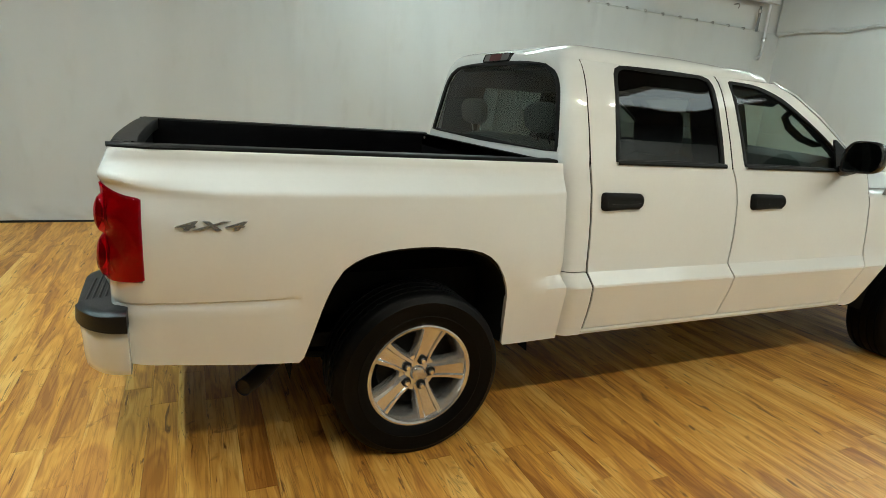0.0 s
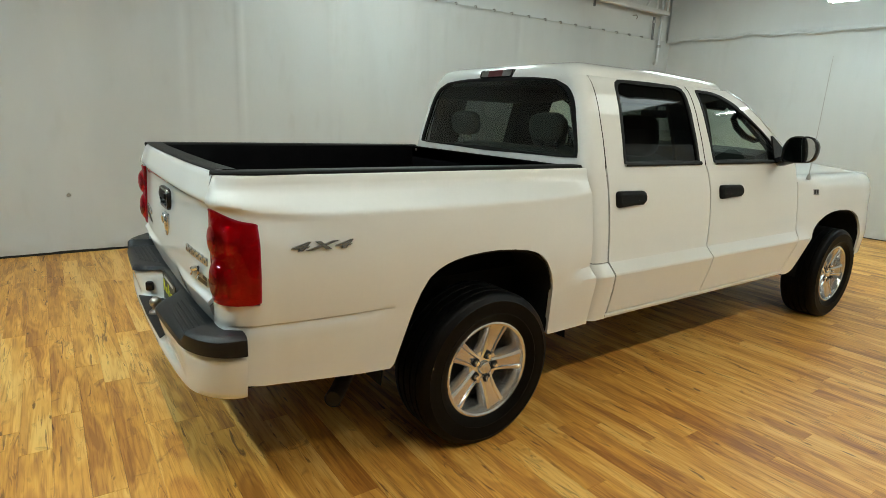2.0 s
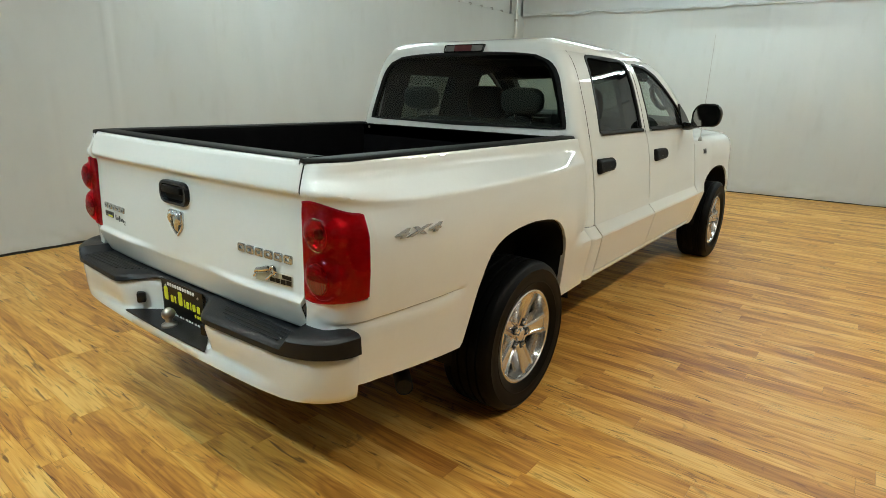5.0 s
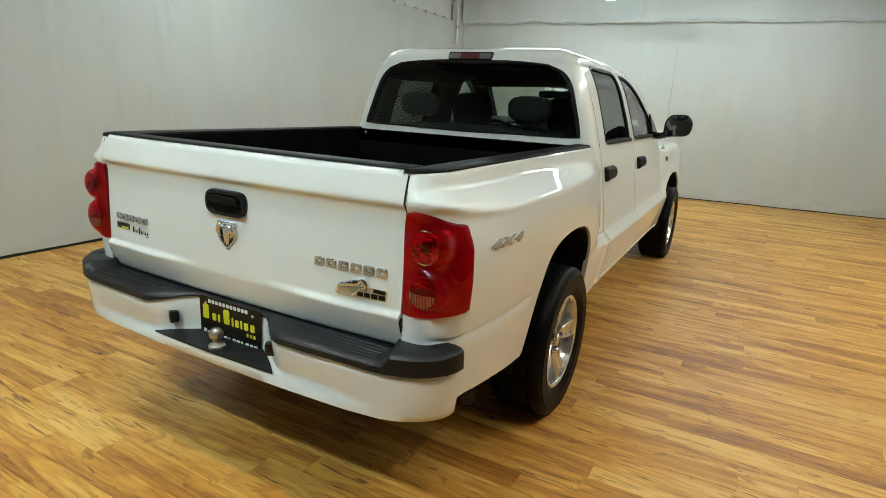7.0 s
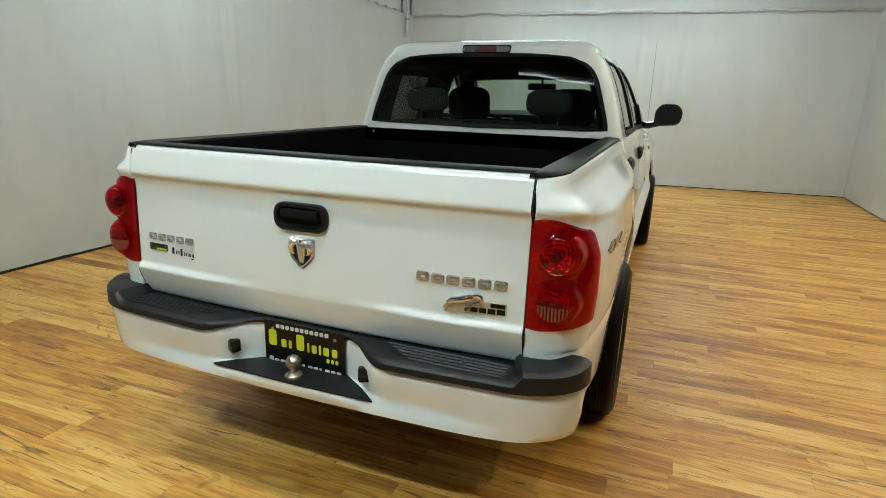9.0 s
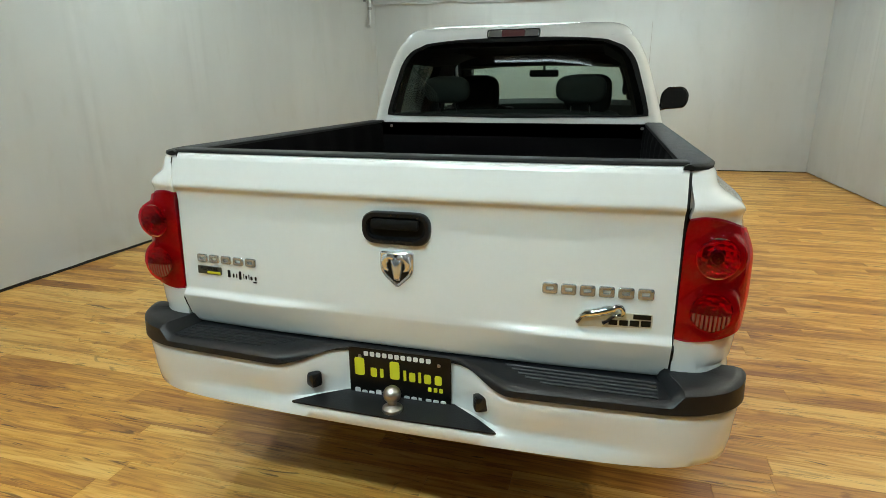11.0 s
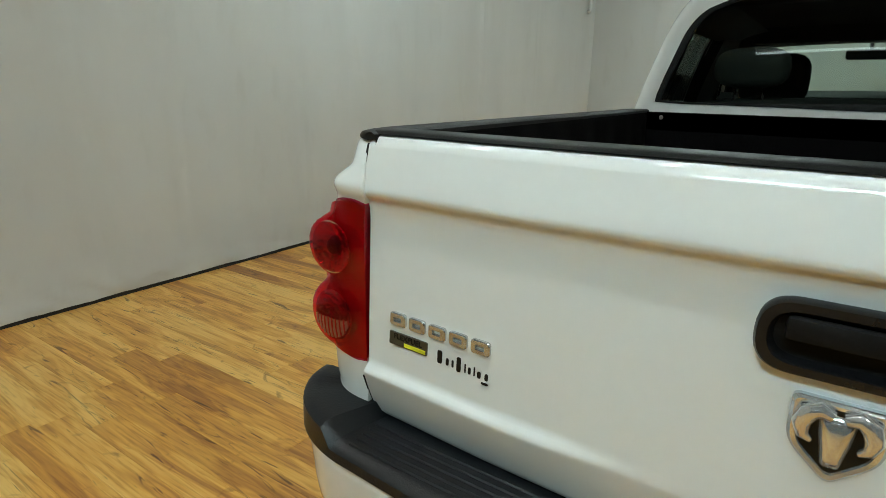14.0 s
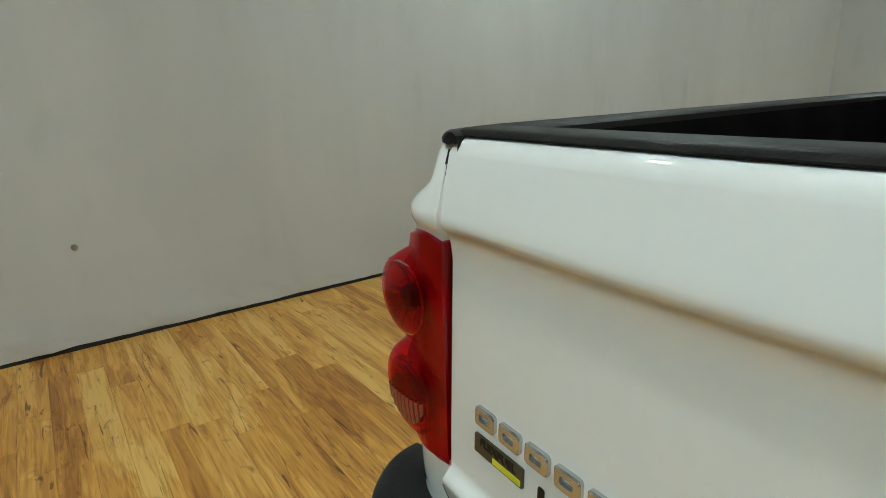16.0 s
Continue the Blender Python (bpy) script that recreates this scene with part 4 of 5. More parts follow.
bumper_rows, pad_rows = [], []
for x, y, a, b in bumper_plan():
    k, zt = recess(y), bumper_top(y)
    end = smooth01(abs(y), 0.55, 0.885)
    zb = 0.434 + 0.008 * end
    fl = (1 - k) * (1 - smooth01(abs(y), 0.45, 0.74))
    face = 0.105 * k
    prof = [(0.14, zt - 0.004), (face + 0.012, zt - 0.004), (face + 0.004, zt - 0.012), (face + 0.001, 0.575), (face + 0.003 + 0.007 * fl, 0.535), (face + 0.003 + 0.016 * fl, 0.503), (face * 0.98 + 0.003 + 0.017 * fl, 0.491), (0.003 + 0.003 * k + 0.011 * fl, 0.481 + 0.002 * end), (0.003 + 0.002 * fl, 0.472), (0.005, zb + 0.012), (0.022 + 0.012 * (1 - k), zb), (0.10, zb + 0.01)]
    tuck = lambda z: end * interp(z, [(0.44, 0.010), (0.476, 0.008), (0.485, 0.006), (0.50, 0.004), (0.535, 0.002), (0.575, 0.0)])
    prof = [(d + tuck(z) * (i < 11), z) for i, (d, z) in enumerate(prof)]
    bumper_rows.append([(x + a * d, y + b * d, z) for d, z in prof])
    up = smooth01(abs(y), 0.712, 0.722)
    zs = 0.636 + 0.032 * up + 0.006 * smooth01(abs(y), 0.85, 0.886) * up
    lip = 0.004 * (1 - k)
    pad_rows.append([(x + a * d, y + b * d, z) for d, z in ((0.165, zs), (face + 0.022, zs), (face + 0.006 - lip, zs - 0.004), (face - 0.004 - lip, zs - 0.013), (face - 0.006 - lip, zt - 0.002), (face + 0.01, zt - 0.006))])
bm = bmesh.new()
quads(bm, bumper_rows)
bm.faces.new([bm.verts.new(p) for p in bumper_rows[0]]), bm.faces.new([bm.verts.new(p) for p in bumper_rows[-1]])
bumper = part("rear_bumper", bm, PAINT, truck, "white rear step bumper", sharp=60)
bm = bmesh.new()
quads(bm, pad_rows)
bm.faces.new([bm.verts.new(p) for p in pad_rows[0]]), bm.faces.new([bm.verts.new(p) for p in pad_rows[-1]])
part("step_pad", bm, PAD, bumper, "black plastic step pad with raised corners", sharp=40)
for side in (-1, 1):
    for k, (x, y0, y1) in enumerate(((-1.142, 0.40, 0.68), (-1.124, 0.36, 0.68), (-1.106, 0.34, 0.68), (-1.088, 0.32, 0.68), (-1.070, 0.30, 0.68))):
        bm = bmesh.new()
        box(bm, (x - 0.004, min(side * y0, side * y1), 0.6345), (x + 0.004, max(side * y0, side * y1), 0.6395), 0.002, 1)
        part("tread_rib", bm, PAD, bumper)
    # black plug in the recess wall
    c = Vector((-1.122, side * 0.252, 0.544))
    bm = bmesh.new()
    box(bm, (-0.016, -0.026, -0.022), (0.018, 0.026, 0.022), 0.009)
    pl = part("plug", bm, GLOSSBLACK, bumper, "black rubber plug")
    pl.matrix_basis = Matrix.Translation(c) @ Matrix.Rotation(side * radians(-30), 4, "Z")
bm = bmesh.new()
slab(bm, rounded([(-1.172, -0.300), (-1.178, 0.0), (-1.172, 0.300), (-1.125, 0.238), (-1.076, 0.158), (-1.076, -0.158), (-1.125, -0.238)], 0.008, 2), lambda a, b, h: Vector((a, b, 0.4845 + 0.085 * (a + 1.175) + h)), 0.005)
part("tread_plate", bm, PAD, bumper, "black tread plate in the drop step", smooth=False)

bm = bmesh.new()
slab(bm, rounded([(-0.152, 0.474), (0.152, 0.474), (0.152, 0.638), (-0.152, 0.638)], 0.006, 3), flat_gate(-1.079), 0.004)
plate = part("dealer_plate", bm, BLACKINK, bumper, "black dealer plate with plain yellow and white marks")


def plate_mark(name, material, bars):
    for a0, a1, b0, b1 in bars:
        bm = bmesh.new()
        slab(bm, rounded([(a0, b0), (a1, b0), (a1, b1), (a0, b1)], min(abs(a1 - a0), abs(b1 - b0)) * 0.25, 2), flat_gate(-1.083), 0.0012)
        part(name, bm, material, plate, smooth=False)


plate_mark("print_bar", WHITEINK, [(0.105 - 0.0186 * k, 0.105 - 0.0186 * k - 0.0135, 0.615, 0.629) for k in range(11)])
plate_mark("print_bar", YELLOW, [(a, a - w, 0.552, top) for a, w, top in ((0.135, 0.030, 0.607), (0.086, 0.019, 0.580), (0.057, 0.010, 0.580), (0.027, 0.029, 0.607), (-0.014, 0.008, 0.584), (-0.031, 0.018, 0.580), (-0.058, 0.008, 0.584), (-0.075, 0.020, 0.580), (-0.106, 0.020, 0.580))])
plate_mark("print_bar", YELLOW, [(a, a - 0.010, 0.529, 0.542) for a in (-0.086, -0.103, -0.119)])
plate_mark("print_bar", WHITEINK, [(0.137 - 0.0216 * k, 0.137 - 0.0216 * k - (0.009 if k in (4, 6, 9) else 0.0165), 0.487, 0.511 if k in (0, 3) else 0.505) for k in range(13)])

for y in (-0.118, 0.118):
    bm = bmesh.new()
    lathe(bm, [(0.0, -0.004), (0.004, -0.0035), (0.0055, 0.0)], (-1.083, y, 0.612), "x", 10)
    part("plate_bolt", bm, STEEL, plate)

bm = bmesh.new()
lathe(bm, [(0.0, 0.058), (0.010, 0.0565), (0.019, 0.050), (0.0245, 0.040), (0.025, 0.033), (0.022, 0.022), (0.014, 0.014), (0.013, 0.004), (0.020, 0.0), (0.028, -0.006), (0.029, -0.018), (0.0, -0.018)], (-1.140, 0, 0.505), "z", 28)
part("tow_ball", bm, STEEL, bumper, "worn steel tow ball")
bm = bmesh.new()
lathe(bm, [(0.0, 0.012), (0.026, 0.012), (0.03, 0.006), (0.03, 0.0)], (-1.140, 0, 0.4885), "z", 6)
part("nut", bm, STEEL, bumper)


# ---- wheels ----
def wheel(x, side, r=0.343):
    hub = tagged(new("wheel"), "")
    hub.parent = truck
    hub["label"] = "five-spoke alloy wheel with a black tyre"
    hub.matrix_basis = pose(x, side * 0.806, r - 0.009, 0, 0, 0 if side < 0 else 180)
    bm = bmesh.new()
    groove = []
    for h in (-0.066, -0.024, 0.024, 0.066):
        groove += [(r, h - 0.006), (r - 0.009, h - 0.004), (r - 0.009, h + 0.004), (r, h + 0.006)]
    side_p = [(0.203, -0.094), (0.212, -0.102), (0.236, -0.114), (0.25, -0.118), (0.253, -0.1195), (0.256, -0.118), (0.285, -0.122), (0.305, -0.120), (0.309, -0.1215), (0.313, -0.118), (0.326, -0.112), (0.336, -0.104), (0.341, -0.092)]
    lathe(bm, side_p + groove + [(a, -h) for a, h in side_p[::-1]], (0, 0, 0), "y", 72)
    tyre = part("tyre", bm, RUBBER, hub, "black rubber tyre", sharp=30)
    # shoulder blocks of the tread
    bm = bmesh.new()
    for k in range(60):
        a = 2 * math.pi * k / 60
        for s in (-1, 1):
            rot = Matrix.Rotation(a, 4, "Y")
            vs = [bm.verts.new(rot @ Vector(p)) for p in ((r - 0.004, s * 0.096, -0.010), (r - 0.004, s * 0.096, 0.010), (r + 0.0005, s * 0.078, 0.012), (r + 0.0005, s * 0.078, -0.008), (r - 0.018, s * 0.1105, -0.009), (r - 0.018, s * 0.1105, 0.009))]
            bm.faces.new([vs[0], vs[1], vs[2], vs[3]]), bm.faces.new([vs[4], vs[5], vs[1], vs[0]])
    part("tread", bm, RUBBER, tyre, smooth=False)["kind"] = "stuff"
    bm = bmesh.new()
    lathe(bm, [(0.214, -0.094), (0.224, -0.100), (0.225, -0.094), (0.222, -0.104), (0.215, -0.106), (0.207, -0.102), (0.203, -0.092), (0.196, -0.075), (0.190, -0.03), (0.185, 0.06), (0.20, 0.09), (0.216, 0.096)], (0, 0, 0), "y", 60)
    rim = part("rim", bm, ALLOY, hub, "bright machined alloy rim", sharp=30)
    for k in range(5):
        a = radians(1 + 72 * k)
        rot = Matrix.Rotation(-a, 4, "Y")
        bm = bmesh.new()
        rows = []
        for rad, w, h in ((0.045, 0.036, -0.070), (0.075, 0.035, -0.074), (0.11, 0.037, -0.078), (0.15, 0.043, -0.084), (0.185, 0.050, -0.090), (0.206, 0.056, -0.094)):
            rows.append([rot @ Vector((rad, hh, t)) for t, hh in ((-w - 0.010, h + 0.045), (-w - 0.003, h + 0.012), (-w + 0.004, h + 0.001), (-w * 0.58, h - 0.002), (-w * 0.46, h + 0.004), (w * 0.46, h + 0.004), (w * 0.58, h - 0.002), (w - 0.004, h + 0.001), (w + 0.003, h + 0.012), (w + 0.010, h + 0.045))])
        quads(bm, rows)
        part("spoke", bm, ALLOY, rim, sharp=28)
        bm = bmesh.new()
        c = rot @ Vector((0.058, -0.072, 0))
        lathe(bm, [(0.0, -0.020), (0.008, -0.019), (0.0115, -0.013), (0.0125, 0.0)], c, "y", 12)
        part("lug_nut", bm, CHROME, rim)
        # black ring that paints the shade round the nut
        bm = bmesh.new()
        lathe(bm, [(0.012, -0.0045), (0.018, -0.0055), (0.020, -0.002)], c, "y", 16)
        part("nut_recess_shade", bm, SEAL, rim)
    bm = bmesh.new()
    lathe(bm, [(0.0, -0.087), (0.012, -0.0865), (0.026, -0.083), (0.031, -0.077), (0.033, -0.070), (0.055, -0.068), (0.078, -0.066), (0.085, -0.05)], (0, 0, 0), "y", 36)
    part("centre_cap", bm, ALLOY, rim)
    bm = bmesh.new()
    lathe(bm, [(0.06, -0.02), (0.15, -0.02), (0.15, 0.0), (0.188, 0.02), (0.188, 0.06), (0.0, 0.06)], (0, 0, 0), "y", 32)
    part("brake_disc", bm, DARKMETAL, hub, "dark brake disc")
    rim.scale = (0.96, 1.0, 0.96)
    return hub


for wx in (-0.011, 3.345):
    for side in (-1, 1):
        wheel(wx, side)


# ---- cab ----
def cab_rear_x(z):
    return interp(z, [(0.0, 0.628), (1.165, 0.622), (1.20, 0.624), (1.585, 0.668), (1.60, 0.676)])


CORNER = 0.075


def cab_corner_point(s, z, side, out=0.0):
    """s from 0 (rear face) to 1 (round the corner) to 2 (door seam)."""
    w, xr = cab_w(z), cab_rear_x(z)
    if s <= 1:
        a = s * math.pi / 2
        return Vector((xr + 0.010 + CORNER * (1 - math.cos(a)) - out * math.cos(a), side * (w - CORNER * 0.9 + CORNER * 0.9 * math.sin(a) + out * math.sin(a)), z))
    x0 = xr + 0.010 + CORNER
    xe = 0.757 if z > 1.165 else rear_seam(z) - 0.006
    return Vector((x0 + (xe - x0) * (s - 1), side * (w + out), z))


def rear_face(y, z, out=0.0):
    w = cab_w(z) - CORNER * 0.9
    return Vector((cab_rear_x(z) + 0.010 * (abs(y) / w) ** 3 - out, y, z))


def sides4(corners, radii, n=12, bulges=None):
    """A closed outline of four corners as four runs of n points, split at the middles of the rounded corners. bulges: extra points on a side."""
    poly, which = [], []
    for i, c in enumerate(corners):
        poly.append(c), which.append(i)
        for p in (bulges or {}).get(i, []):
            poly.append(p), which.append(-1)
    rr = [radii[w] if w >= 0 else 0.05 for w in which]
    k = 6
    loop = rounded(poly, rr, k)
    mids = [j * (k + 1) + k // 2 for j, w in enumerate(which) if w >= 0]
    out = []
    for i in range(4):
        a, b = mids[i], mids[(i + 1) % 4]
        run = loop[a : b + 1] if b > a else loop[a:] + loop[: b + 1]
        pts = [Vector(p) for p in run]
        ln = [0]
        for p, q in zip(pts, pts[1:]):
            ln.append(ln[-1] + (q - p).length)
        for m in range(n):
            s = ln[-1] * m / n
            j = min(max(t for t in range(len(ln)) if ln[t] <= s + 1e-9), len(pts) - 2)
            f = (s - ln[j]) / max(ln[j + 1] - ln[j], 1e-9)
            out.append(tuple(pts[j].lerp(pts[j + 1], f)))
    return out


def frame_ring(outer, inner, place, steps=5, ret=None):
    bm = bmesh.new()
    rows = [[place(a[0] + (b[0] - a[0]) * k / steps, a[1] + (b[1] - a[1]) * k / steps) for a, b in zip(outer, inner)] for k in range(steps + 1)]
    if ret:
        rows.append([p + Vector(ret) for p in rows[-1]])
    quads(bm, rows, closed=True)
    return bm


def pane(loop, place, steps=5):
    bm = bmesh.new()
    cx, cy = sum(p[0] for p in loop) / len(loop), sum(p[1] for p in loop) / len(loop)
    rows = [[place(cx + (a - cx) * s, cy + (b - cy) * s) for a, b in loop] for s in [1 - k / steps for k in range(steps)]]
    vs = quads(bm, rows, closed=True)
    bm.faces.new(vs[-1])
    return bm


def rim_strip(loop, place, wide, high):
    """A seal that runs round an outline."""
    bm = bmesh.new()
    cx, cy = sum(p[0] for p in loop) / len(loop), sum(p[1] for p in loop) / len(loop)

    def grown(d):
        out = []
        for a, b in loop:
            v = Vector((a - cx, b - cy))
            v = v.normalized() * d
            out.append((a + v.x, b + v.y))
        return out

    quads(bm, [[place(a, b, h) for a, b in grown(d)] for d, h in ((wide, -0.004), (wide, high), (0.0, high + 0.001), (-wide, high - 0.002), (-wide, -0.014))], closed=True)
    return bm


# rear wall of the cab with its window; its sides bow out with the cab
def bowed(y, z, out=0.0):
    z = min(z, ZT)
    f = (z - 1.165) / (ZT - 1.165)
    return rear_face(y * (cab_w(z) - CORNER * 0.9) / (wb + (wt - wb) * f), z, out)


ZT = 1.60
wb, wt = cab_w(1.165) - CORNER * 0.9, cab_w(ZT) - CORNER * 0.9
outer = sides4([(-wb, 1.165), (wb, 1.165), (wt, ZT), (-wt, ZT)], [0.001] * 4, 14)
inner = sides4([(-0.698, 1.204), (0.674, 1.204), (0.520, 1.570), (-0.550, 1.570)], [0.02, 0.02, 0.12, 0.12], 14, {2: [(0.255, 1.588), (-0.285, 1.588)]})
bm = frame_ring(outer, inner, lambda a, b: bowed(a, b), ret=(0.025, 0, 0))
back = part("cab_back", bm, PAINT, truck, sharp=40)
bm = rim_strip(inner, lambda a, b, h: bowed(a, b, h), 0.012, 0.004)
part("window_seal", bm, SEAL, back, "black rubber window seal")
part("back_window", pane(inner, lambda a, b: bowed(a, b, -0.004)), BACKGLASS, back, "dark tinted back window")
bm = bmesh.new()
quads(bm, [[(cab_rear_x(z) + 0.004, y, z) for y in spread(-0.70, 0.70, 0.1)] for z in (0.45, 1.0, 1.165)])
part("cab_lower_back", bm, PAINT, truck)
bm = frame_ring([(a * 0.985, b) for a, b in outer], [(a * 0.985, 1.204 + (b - 1.204) * 0.97 + 0.005) for a, b in inner], lambda a, b: bowed(a, b, -0.03))
part("rear_trim", bm, TRIM, truck, "dark interior trim round the back window")

# high brake light
bl = rounded([(-0.139, 1.597), (0.139, 1.597), (0.139, 1.641), (-0.139, 1.641)], 0.014, 4)
bm = bmesh.new()
hb_x = lambda a, b: 0.668 + 0.30 * (b - 1.597) + 0.4 * a * a
quads(bm, [[Vector((hb_x(a * s, b) - h, a * s, 1.619 + (b - 1.619) * s2)) for a, b in bl] for s, s2, h in ((1, 1, -0.02), (1, 1, 0.008), (0.975, 0.86, 0.012), (0.95, 0.74, 0.010))], closed=True)
hb = part("high_brake_light", bm, GLOSSBLACK, truck, "high brake light in a black frame")
hb.location.y = -0.012
for a0, a1, m_, nm in ((-0.128, -0.062, SMOKE, "clear_lens"), (-0.060, 0.060, DARKRED, "red_lens"), (0.062, 0.128, SMOKE, "clear_lens")):
    bm = bmesh.new()
    slab(bm, rounded([(a0, 1.603), (a1, 1.603), (a1, 1.635), (a0, 1.635)], 0.004, 2), lambda a, b, h: Vector((hb_x(a, b) + 0.006 - h, a, b)), 0.014)
    part(nm, bm, m_, hb)


# roof: shrinking outlines that rise to a crown
def roof_outline(inset=0.0, z=ZT):
    w, xr = cab_w(z) - inset, cab_rear_x(z) + inset
    pts = [(xr + 0.010 * (abs(y) / 0.55) ** 3, y) for y in spread(-(w - CORNER * 0.9), w - CORNER * 0.9, 0.09)]
    for k in range(1, 9):
        a = k / 8 * math.pi / 2
        pts.append((xr + 0.010 + CORNER * (1 - math.cos(a)), w - CORNER * 0.9 + CORNER * 0.9 * math.sin(a)))
    pts += [(x, w) for x in spread(xr + 0.1 + CORNER, 1.95, 0.1)]
    pts += [(1.955 + 0.085 * (1 - (y / w) ** 2), y) for y in spread(w, -w, 0.09)[1:]]
    pts += [(x, -w) for x in spread(1.95, xr + 0.1 + CORNER, 0.1)[1:]]
    for k in range(8, 0, -1):
        a = k / 8 * math.pi / 2
        pts.append((xr + 0.010 + CORNER * (1 - math.cos(a)), -(w - CORNER * 0.9 + CORNER * 0.9 * math.sin(a))))
    return pts


def roof_mesh(drop, inset=0.0, rise=0.088):
    bm = bmesh.new()
    loop = roof_outline(inset)
    rows = []
    for s, h in ((1.0, 0.0), (0.988, 0.20), (0.973, 0.35), (0.955, 0.47), (0.93, 0.585), (0.89, 0.70), (0.83, 0.80), (0.74, 0.88), (0.62, 0.94), (0.45, 0.98), (0.25, 1.0)):
        rows.append([(1.32 + (x - 1.32) * s, y * s, ZT - drop + rise * h * (1 - 0.22 * smooth01(x, 1.35, 2.05))) for x, y in loop])
    vs = quads(bm, rows, closed=True)
    bm.faces.new(vs[-1])
    return bm


part("roof", roof_mesh(0.0), PAINT, truck, sharp=60)
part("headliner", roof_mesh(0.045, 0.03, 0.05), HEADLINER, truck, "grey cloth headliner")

APILLAR = [(2.66, 1.165), (2.525, 1.282), (2.40, 1.372), (2.296, 1.443), (2.131, 1.542), (2.005, 1.597)]


def rear_seam(z):
    return interp(z, [(0.42, 0.772), (0.55, 0.784), (0.646, 0.775), (0.705, 0.762), (0.95, 0.772), (1.08, 0.770), (1.13, 0.762), (1.165, 0.760)])


def mid_seam(z):
    return interp(z, [(0.42, 1.600), (0.53, 1.628), (0.60, 1.642), (0.646, 1.640), (0.70, 1.626), (0.80, 1.645), (0.90, 1.658), (1.03, 1.664), (1.12, 1.642), (1.165, 1.623)])


def front_seam(z):
    return interp(z, [(0.42, 2.57), (0.55, 2.64), (0.70, 2.72), (1.0, 2.735), (1.165, 2.70)])


GAP = 0.0045
for side in (-1, 1):
    on = lambda x, z, h=0.0: Vector((x, side * (cab_w(z) + h), z))
    tuck = lambda co: Vector((0, -side * 0.02, 0))

    # cab corner, in two pieces with a joint between
    for z0, z1 in ((0.414, 0.703), (0.708, 1.60)):
        bm = bmesh.new()
        zs = sorted({z0, z1, *[z for z in GZ + [1.2, 1.25, 1.3, 1.35, 1.4, 1.45, 1.5, 1.55, 1.57, 1.585] if z0 < z < z1]})
        ss = spread(0, 1, 0.125) + [1.5, 2.0]
        quads(bm, [[cab_corner_point(s, z, side) for s in ss] for z in zs])
        flange(bm, lambda co: Vector((0.0, -side * 0.012, 0)))
        part("cab_corner", bm, PAINT, truck, sharp=26)

    # dark backing strips that paint the shade inside the door joints
    for nm_, seam in (("rear_joint", rear_seam), ("middle_joint", mid_seam), ("front_joint", front_seam)):
        bm = bmesh.new()
        quads(bm, [[(seam(z) + d, side * (cab_w(z) - 0.008), z) for d in (-0.012, 0.012)] for z in GZ])
        part("door_joint", bm, SEAL, truck, "dark strip painting the shade in a door joint")
    for xa_, xb_ in ((0.757, 0.766), (None, None)):
        bm = bmesh.new()
        for z0_, z1_ in zip(spread(1.165, 1.60, 0.05), spread(1.165, 1.60, 0.05)[1:]):
            q = []
            for z in (z0_, z1_):
                xm = 0.7605 if xa_ else interp(z, [(1.165, 1.623), (1.60, 1.5765)])
                q.append([(xm + d, side * (cab_w(z) - 0.010), z) for d in (-0.012, 0.012)])
            quads(bm, q)
        part("door_joint", bm, SEAL, truck, "dark strip painting the shade in a door joint")
    bm = bmesh.new()
    quads(bm, [[(x, side * (cab_w(0.445) - 0.009), z) for x in (0.78, 2.57)] for z in (0.436, 0.456)])
    part("door_joint", bm, SEAL, truck, "dark strip painting the shade in a door joint")

    # rocker under the doors
    bm = bmesh.new()
    quads(bm, [[(x, side * (cab_w(0.43) + d), z) for x in spread(0.765, 2.60, 0.1)] for d, z in ((-0.012, 0.443), (0.002, 0.438), (0.004, 0.430), (-0.002, 0.416), (-0.05, 0.412))])
    part("rocker", bm, PAINT, truck, sharp=30)

    # doors
    for nm, xa, xb, win_outer, win_inner, bul_o, bul_i, rad, gl, hx in (
        ("rear_door", lambda z: rear_seam(z) + GAP, lambda z: mid_seam(z) - GAP, [(0.765, 1.165), (1.6185, 1.165), (1.572, 1.60), (0.762, 1.60)], [(0.907, 1.182), (1.558, 1.182), (1.520, 1.586), (0.932, 1.588)], None, None, [0.012, 0.012, 0.05, 0.07], TINT, (0.822, 1.058)),
        ("front_door", lambda z: mid_seam(z) + GAP, lambda z: front_seam(z) - GAP, [(1.6275, 1.165), (2.66, 1.165), (2.005, 1.597), (1.581, 1.60)], [(1.713, 1.182), (2.535, 1.182), (1.86, 1.570), (1.652, 1.578)], {1: APILLAR[1:-1]}, {1: [(2.40, 1.298), (2.30, 1.364), (2.18, 1.430), (2.02, 1.515)]}, [0.012, 0.012, 0.12, 0.03], CLEAR, (1.755, 2.008)),
    ):
        xs = spread(0.70, 1.72, 0.05) if nm == "rear_door" else spread(1.56, 2.80, 0.05)
        zs = [z for z in GZ if z >= 0.445]
        bm = panel(xs, [0.445] + zs, lambda x: 0.445, lambda x: 1.165, lambda x, z: on(x, z, 0.0), xa, xb)
        flange(bm, lambda co: Vector((0, -side * 0.007, 0)) if co.z < 1.16 else Vector((0, -side * 0.001, 0.0005)))
        door = part(nm, bm, PAINT, truck, sharp=15)
        o4 = sides4(win_outer, [0.002] * 4, 14, bul_o)
        i4 = sides4(win_inner, rad, 14, bul_i)
